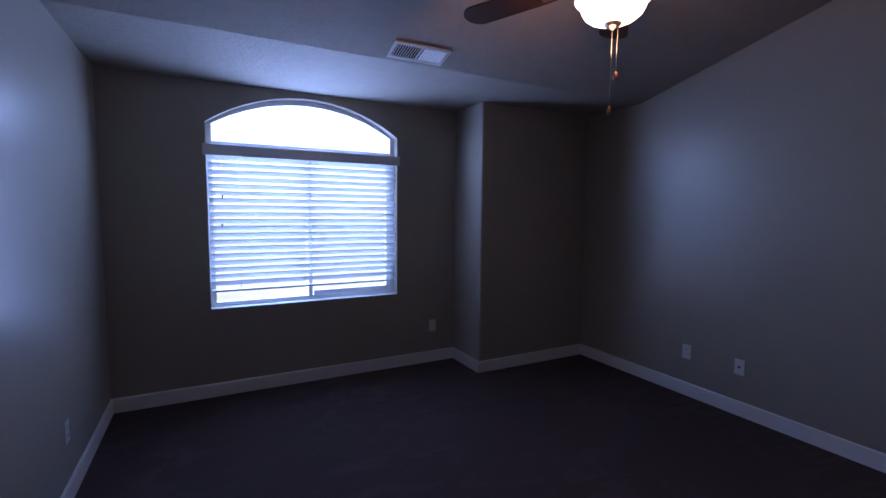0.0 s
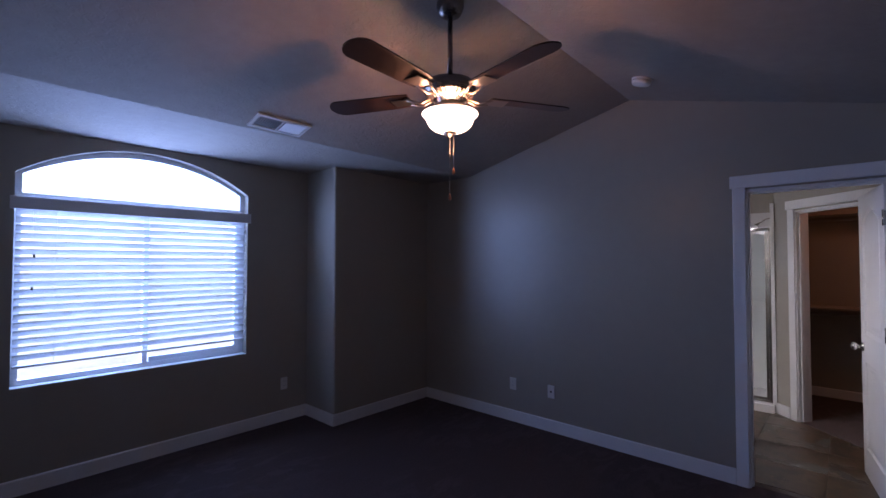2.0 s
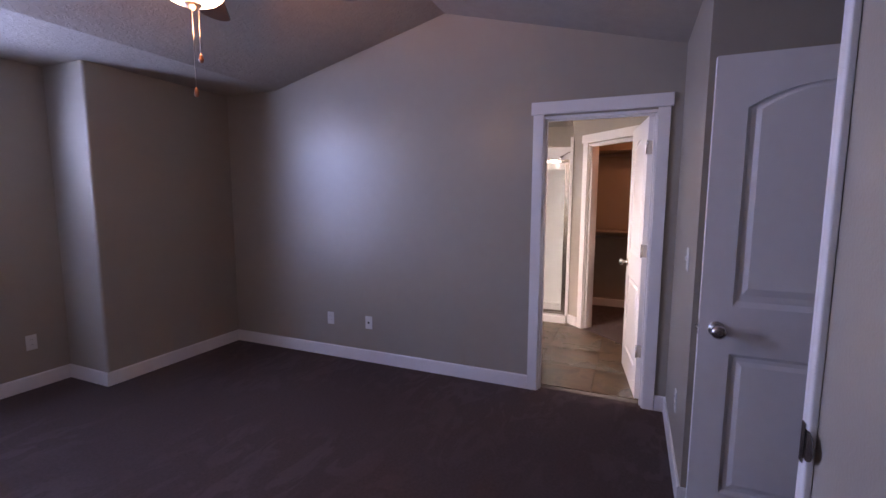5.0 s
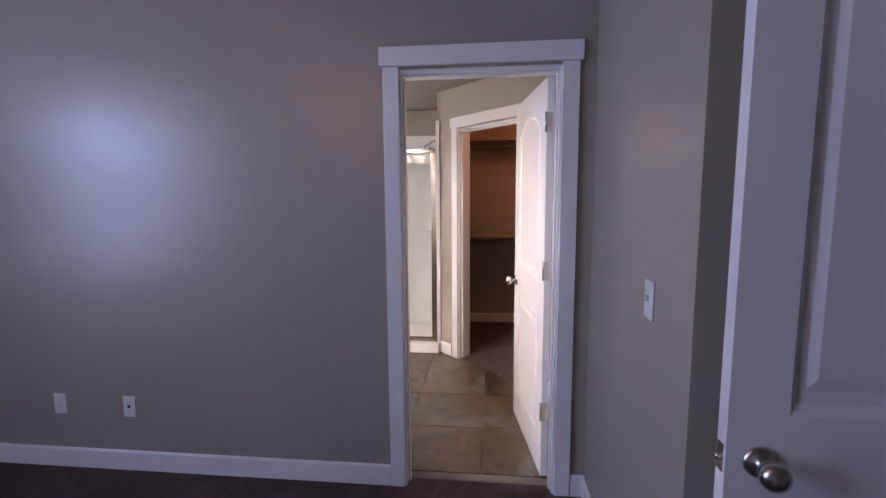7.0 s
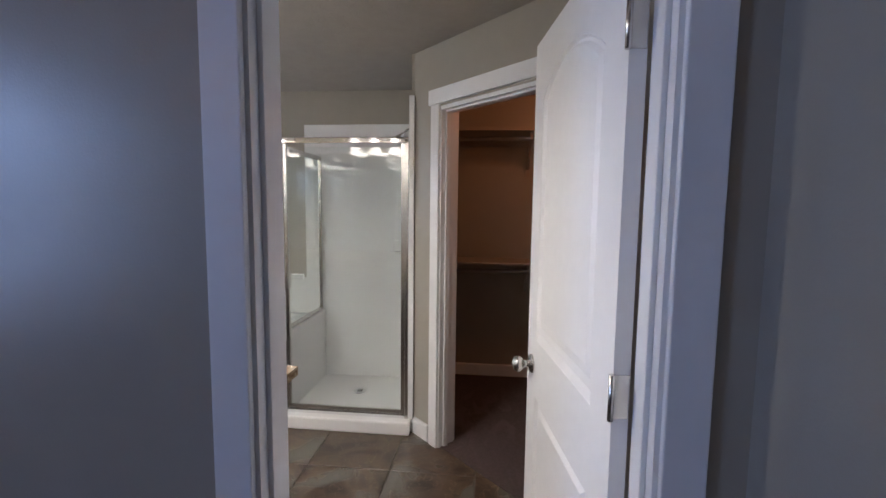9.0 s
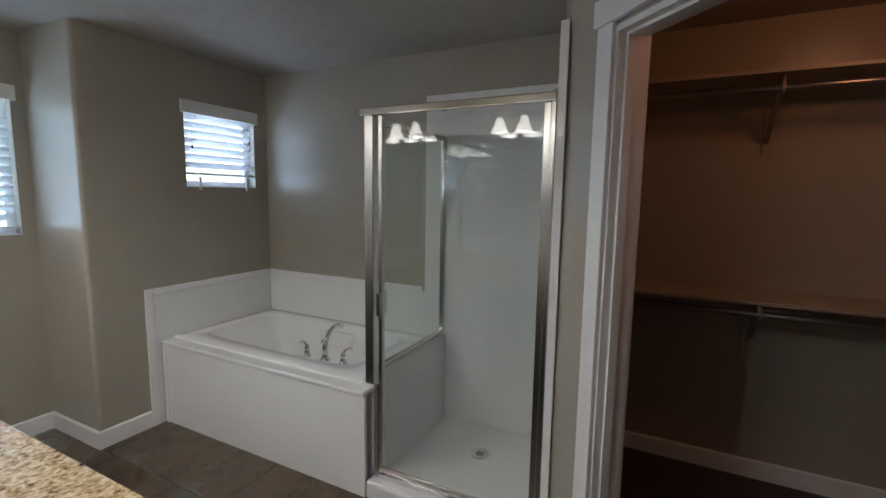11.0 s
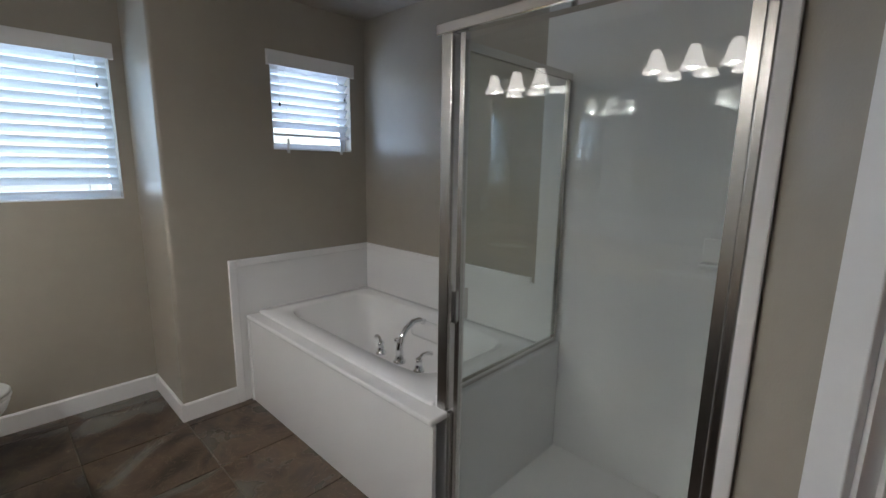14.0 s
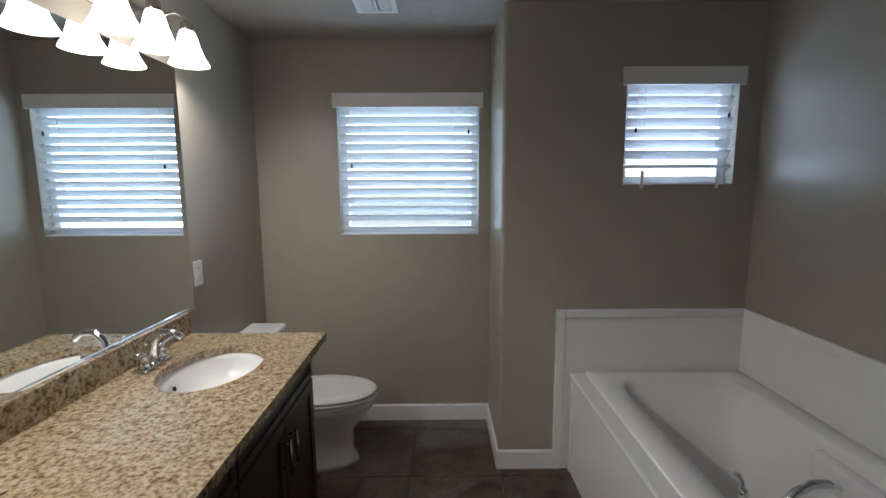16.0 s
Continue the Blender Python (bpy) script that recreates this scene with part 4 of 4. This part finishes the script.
# ---- vanity ----
VY0, VY1 = 0.815, 2.715
root = thing("vanity_cabinet", pose(0, 0, 0), "espresso-stained double vanity cabinet with bar pulls", "vanity")
part("body", boxes((BX + 0.002, 4.655, VY0, VY0 + 0.018, 0.09, 0.860), (BX + 0.002, 4.655, VY1 - 0.018, VY1, 0.09, 0.860), (BX + 0.002, BX + 0.012, VY0 + 0.018, VY1 - 0.018, 0.09, 0.860), (BX + 0.012, 4.637, VY0 + 0.018, VY1 - 0.018, 0.09, 0.108), (4.637, 4.655, VY0 + 0.018, VY1 - 0.018, 0.09, 0.860)), ESPRESSO, root)
part("toe_kick", boxes((BX + 0.002, 4.60, VY0 + 0.01, VY1 - 0.01, 0.0, 0.09)), ESPRESSO, root)
FX = 4.656


def front(name, y0, y1, z0, z1, pull):
    """A recessed-panel front on the cabinet face, with a bar pull: up, across or none."""
    bm = boxes((FX, FX + 0.012, y0, y1, z0, z1))
    w = 0.05 if z1 - z0 > 0.25 else 0.03
    for r in ((y0, y1, z0, z0 + w), (y0, y1, z1 - w, z1), (y0, y0 + w, z0 + w, z1 - w), (y1 - w, y1, z0 + w, z1 - w)):
        box(bm, FX + 0.0125, FX + 0.019, r[0], r[1], r[2], r[3], bevel=0.002, segments=1)
    ob = part(name, bm, ESPRESSO, root)
    if pull:
        c, z = pull[1], pull[2]
        ends = [(c, z - 0.065), (c, z + 0.065)] if pull[0] == "up" else [(c - 0.065, z), (c + 0.065, z)]
        bm = tube(bmesh.new(), [(FX + 0.05, ends[0][0], ends[0][1]), (FX + 0.05, ends[1][0], ends[1][1])], 0.006, 10)
        for f in (0.15, 0.85):
            p = [ends[0][k] + (ends[1][k] - ends[0][k]) * f for k in (0, 1)]
            tube(bm, [(FX + 0.018, *p), (FX + 0.05, *p)], 0.004, 8)
        part("handle", bm, BRUSHED, ob, "brushed nickel bar pull")


for a, b in ((VY0 + 0.01, VY0 + 0.735), (VY1 - 0.735, VY1 - 0.01)):
    mid = (a + b) / 2
    front("false_front", a, b, 0.71, 0.852, None)
    front("door", a, mid - 0.002, 0.10, 0.70, ("up", mid - 0.035, 0.58))
    front("door", mid + 0.002, b, 0.10, 0.70, ("up", mid + 0.035, 0.58))
for z0, z1 in ((0.71, 0.852), (0.41, 0.70), (0.10, 0.40)):
    front("drawer", VY0 + 0.745, VY1 - 0.745, z0, z1, ("across", (VY0 + VY1) / 2, (z0 + z1) / 2))

SINKS = ((4.42, 1.16), (4.42, 2.37))
CT = 0.895


def counter_top():
    """A slab with two oval holes, split into three fields along y."""
    bm = bmesh.new()
    x0, x1 = BX + 0.002, 4.735
    cuts = [0.79, SINKS[0][1] - 0.32, SINKS[0][1] + 0.32, SINKS[1][1] - 0.32, SINKS[1][1] + 0.32, 2.738]
    z0, z1 = CT - 0.033, CT
    for i in (0, 2, 4):
        box(bm, x0, x1, cuts[i], cuts[i + 1], z0, z1)
    n = 48
    for (cx, cy), y0, y1 in ((SINKS[0], cuts[1], cuts[2]), (SINKS[1], cuts[3], cuts[4])):
        rings = []
        for z in (z1, z0):
            inner, outer = [], []
            for k in range(n):
                a = 2 * math.pi * (k + 0.5) / n
                c, s = math.cos(a), math.sin(a)
                inner.append(bm.verts.new((cx + 0.165 * c, cy + 0.215 * s, z)))
                tx = ((x1 - cx) if c > 0 else (cx - x0)) / max(abs(c), 1e-6)
                ty = 0.32 / max(abs(s), 1e-6)
                t = min(tx, ty)
                outer.append(bm.verts.new((cx + t * c, cy + t * s, z)))
            rings.append((inner, outer))
        for k in range(n):
            j = (k + 1) % n
            bm.faces.new((rings[0][0][k], rings[0][1][k], rings[0][1][j], rings[0][0][j]))
            bm.faces.new((rings[0][0][k], rings[0][0][j], rings[1][0][j], rings[1][0][k]))
            bm.faces.new((rings[1][0][k], rings[1][0][j], rings[1][1][j], rings[1][1][k]))
        # corner fillers and front edges of the field
        for xs, ys in ((x1, y0), (x1, y1), (x0, y0), (x0, y1)):
            near = sorted(rings[0][1], key=lambda v: (v.co - Vector((xs, ys, z1))).length)[:2]
            bm.faces.new((near[0], near[1], bm.verts.new((xs, ys, z1))))
        f = [bm.verts.new(p) for p in ((x1, y0, z0), (x1, y1, z0), (x1, y1, z1), (x1, y0, z1))]
        bm.faces.new(f)
    bmesh.ops.remove_doubles(bm, verts=bm.verts, dist=0.0002)
    return bm


root = thing("countertop", pose(0, 0, 0), "gold and brown speckled granite countertop on the vanity", "countertop")
part("slab", counter_top(), GRANITE, root)
part("backsplash", boxes((BX + 0.002, BX + 0.022, 0.79, 2.738, CT + 0.001, CT + 0.098), bevel=0.003), GRANITE, root)
for cx, cy in SINKS:
    sink = thing("sink", pose(cx, cy, CT - 0.034), "white oval undermount porcelain sink", "sink", "vanity sinks")
    part("bowl", lathe(bmesh.new(), [(0.25, -0.002), (0.215, -0.002), (0.208, -0.02), (0.195, -0.06), (0.165, -0.10), (0.11, -0.13), (0.03, -0.14), (0.001, -0.14)], 40, sx=0.79, caps=False), PORCELAIN, sink)
    part("drain", lathe(bmesh.new(), [(0.026, -0.139), (0.026, -0.135), (0.012, -0.133), (0.001, -0.130)], 18), CHROME, sink, "chrome drain")
    # dark disc for the shade inside the overflow hole
    part("overflow_hole", lathe(bmesh.new(), [(0.009, 0), (0.009, 0.003), (0.001, 0.003)], 12, pose(-0.148, 0, -0.055, 0, 70)), DARK, sink)
    tap = thing("faucet", pose(cx - 0.215, cy, CT), "chrome two-handle centerset faucet behind the sink", "faucet", "vanity faucets")
    part("base", boxes((-0.027, 0.027, -0.08, 0.08, 0.0, 0.014), bevel=0.007), CHROME, tap)
    spout = tube(bmesh.new(), [(0, 0, 0.01), (0, 0, 0.06), (0.012, 0, 0.10), (0.045, 0, 0.128), (0.085, 0, 0.125), (0.115, 0, 0.105)], 0.013, 14, [0.018, 0.015, 0.013, 0.012, 0.012, 0.013])
    part("spout", spout, CHROME, tap)
    for s in (-1, 1):
        valve = lathe(bmesh.new(), [(0.021, 0.012), (0.017, 0.03), (0.013, 0.05), (0.015, 0.058), (0.009, 0.068), (0.001, 0.07)], 16)
        tube(valve, [(0, 0, 0.06), (0.006, s * 0.02, 0.07), (0.012, s * 0.05, 0.072)], 0.006, 8, [0.007, 0.006, 0.008])
        part("handle", valve, CHROME, tap, m=pose(0, s * 0.052, 0))
    part("lift_rod", lathe(bmesh.new(), [(0.003, 0.01), (0.003, 0.07), (0.006, 0.075), (0.005, 0.083), (0.001, 0.085)], 10, pose(-0.022, 0, 0)), CHROME, tap)

root = thing("vanity_mirror", pose(0, 0, 0), "wide frameless mirror above the backsplash", "mirror")
part("mirror_glass", boxes((BX + 0.002, BX + 0.007, 0.80, 2.80, CT + 0.105, 2.035)), MIRROR, root)
part("bottom_channel", boxes((BX + 0.002, BX + 0.012, 0.80, 2.80, CT + 0.099, CT + 0.108)), CHROME, root)

for cy in (1.28, 2.475):
    root = thing("vanity_light", pose(BX, cy, 2.14), "brushed nickel bar with three lit bell glass shades", "wall light", "vanity lights")
    part("back_plate", boxes((0.001, 0.022, -0.30, 0.30, -0.02, 0.055), bevel=0.006), BRUSHED, root)
    for dy in (-0.205, 0.0, 0.205):
        arm = tube(bmesh.new(), [(0.02, dy, 0.03), (0.06, dy, 0.065), (0.10, dy, 0.07), (0.13, dy, 0.05), (0.135, dy, 0.02)], 0.006, 10)
        part("arm", arm, BRUSHED, root)
        part("socket", lathe(bmesh.new(), [(0.012, 0.04), (0.022, 0.03), (0.024, 0.0), (0.02, -0.004)], 18, pose(0.135, dy, 0)), BRUSHED, root)
        part("shade", lathe(bmesh.new(), [(0.026, 0.0), (0.034, -0.02), (0.043, -0.055), (0.055, -0.09), (0.074, -0.125), (0.071, -0.126), (0.052, -0.09), (0.040, -0.055), (0.031, -0.02), (0.02, -0.003)], 28, pose(0.135, dy, 0)), SHADE, root, "lit white bell glass shade")
        lamp("vanity_bulb", "POINT", pose(BX + 0.135, cy + dy, 2.14 - 0.10), 3.0, (1.0, 0.98, 0.955), radius=0.025)

# ---- toilet ----
root = thing("toilet", pose(BX, 3.17, 0), "white porcelain two-piece toilet with the lid shut", "toilet")
part("tank", boxes((0.015, 0.205, -0.19, 0.19, 0.37, 0.712), bevel=0.03), PORCELAIN, root)
part("tank_lid", boxes((0.008, 0.218, -0.202, 0.202, 0.713, 0.748), bevel=0.014), PORCELAIN, root)


def oval(bm, rows, n=36):
    """Rings (centre x, half length, half width, z), joined and capped."""
    rings = [[bm.verts.new((cx + hx * math.cos(2 * math.pi * i / n), hy * math.sin(2 * math.pi * i / n), z)) for i in range(n)] for cx, hx, hy, z in rows]
    for a, b in zip(rings, rings[1:]):
        for i in range(n):
            bm.faces.new((a[i], a[(i + 1) % n], b[(i + 1) % n], b[i])).smooth = True
    bm.faces.new(rings[0][::-1])
    bm.faces.new(rings[-1])
    return bm


part("bowl", oval(bmesh.new(), [(0.40, 0.26, 0.115, 0.0), (0.40, 0.255, 0.11, 0.03), (0.41, 0.22, 0.095, 0.08), (0.42, 0.215, 0.10, 0.20), (0.44, 0.25, 0.135, 0.27), (0.46, 0.285, 0.17, 0.34), (0.47, 0.295, 0.182, 0.385), (0.47, 0.29, 0.178, 0.395)]), PORCELAIN, root)
part("seat", oval(bmesh.new(), [(0.475, 0.288, 0.18, 0.396), (0.475, 0.295, 0.187, 0.402), (0.475, 0.293, 0.185, 0.414)]), PLASTIC, root)
part("lid", oval(bmesh.new(), [(0.475, 0.288, 0.181, 0.417), (0.475, 0.294, 0.187, 0.424), (0.475, 0.285, 0.178, 0.434), (0.475, 0.20, 0.12, 0.438)]), PLASTIC, root)
part("flush_lever", tube(bmesh.new(), [(0.207, -0.15, 0.68), (0.235, -0.15, 0.68), (0.24, -0.10, 0.675)], 0.006, 8), CHROME, root)

# ---- walk-in closet ----
for z in (2.06, 1.03):
    root = thing("closet_shelf", pose(0, 0, 0), "painted closet shelf board on a wall cleat with brackets", "shelf", "closet shelves")
    part("board", boxes((6.70, 7.058, -1.298, 0.398, z, z + 0.018), bevel=0.002), SHELFPAINT, root)
    part("cleat", boxes((7.04, 7.058, -1.298, 0.398, z - 0.07, z - 0.001)), SHELFPAINT, root)
    for y in (-0.2, -0.98):
        bm = boxes((7.045, 7.057, y - 0.014, y + 0.014, z - 0.33, z - 0.072))
        tube(bm, [(7.04, y, z - 0.26), (6.90, y, z - 0.12), (6.76, y, z - 0.01)], 0.011, 8)
        tube(bm, [(6.76, y, z - 0.005), (6.745, y, z - 0.05), (6.76, y, z - 0.075)], 0.009, 8)
        part("bracket", bm, SHELFPAINT, root, "painted metal bracket")
    rod = thing("closet_rod", pose(0, 0, 0), "grey steel hanging rod under the shelf", "closet rod", "closet rods")
    part("rod", tube(bmesh.new(), [(6.76, -1.298, z - 0.055), (6.76, 0.398, z - 0.055)], 0.016, 14), WOODROD, rod)
    for y, a in ((-1.299, 0), (0.399, 180)):
        part("rod_cup", lathe(bmesh.new(), [(0.028, 0), (0.028, 0.012), (0.02, 0.014)], 16, pose(6.76, y, z - 0.055, -90, 0, a)), PLASTIC, rod)
root = thing("closet_light", pose(6.1, -0.6, BATH_Z), "small warm dome light on the closet ceiling", "ceiling light")
part("base", lathe(bmesh.new(), [(0.13, -0.001), (0.13, -0.02)], 28), PLASTIC, root)
part("dome", lathe(bmesh.new(), [(0.12, -0.02), (0.115, -0.05), (0.08, -0.08), (0.001, -0.092)], 28), BOWL, root)
lamp("closet_bulb", "POINT", pose(6.1, -0.6, BATH_Z - 0.16), 1.1, (1.0, 0.30, 0.09), radius=0.06)

# ---- floors of the bathroom and closet ----
setting("floor_closet", prism(bmesh.new(), [(5.974, 0.52), (7.18, 0.52), (7.18, -1.42), (5.0, -1.42), (5.0, -0.454)], 0.106, Matrix.Translation((0, 0, -0.1))), CARPET, "dark taupe carpet in the walk-in closet")
floor_tiles = setting("floor_bath", boxes((4.06, BE, -0.34, 3.77, -0.09, -0.003)), GROUT, "brown slate-look tiles with dark grout")
S, GAP = 0.477, 0.0026
tile_mesh = mesh_of("tile", box(bmesh.new(), -S / 2 + GAP, S / 2 - GAP, -S / 2 + GAP, S / 2 - GAP, -0.009, 0.002, bevel=0.0015, segments=1), SLATE)
for i in range(-4, 3):
    for j in range(-3, 7):
        cx, cy = 5.555 + (i + 0.5) * S, 0.635 + (j + 0.5) * S
        if cx > 6.2 or cx < 4.1:
            continue
        if cy < -0.7:
            continue
        ob = new("tile", tile_mesh)
        ob.parent = floor_tiles
        ob.matrix_basis = pose(cx, cy, random.uniform(-0.0006, 0.0006))
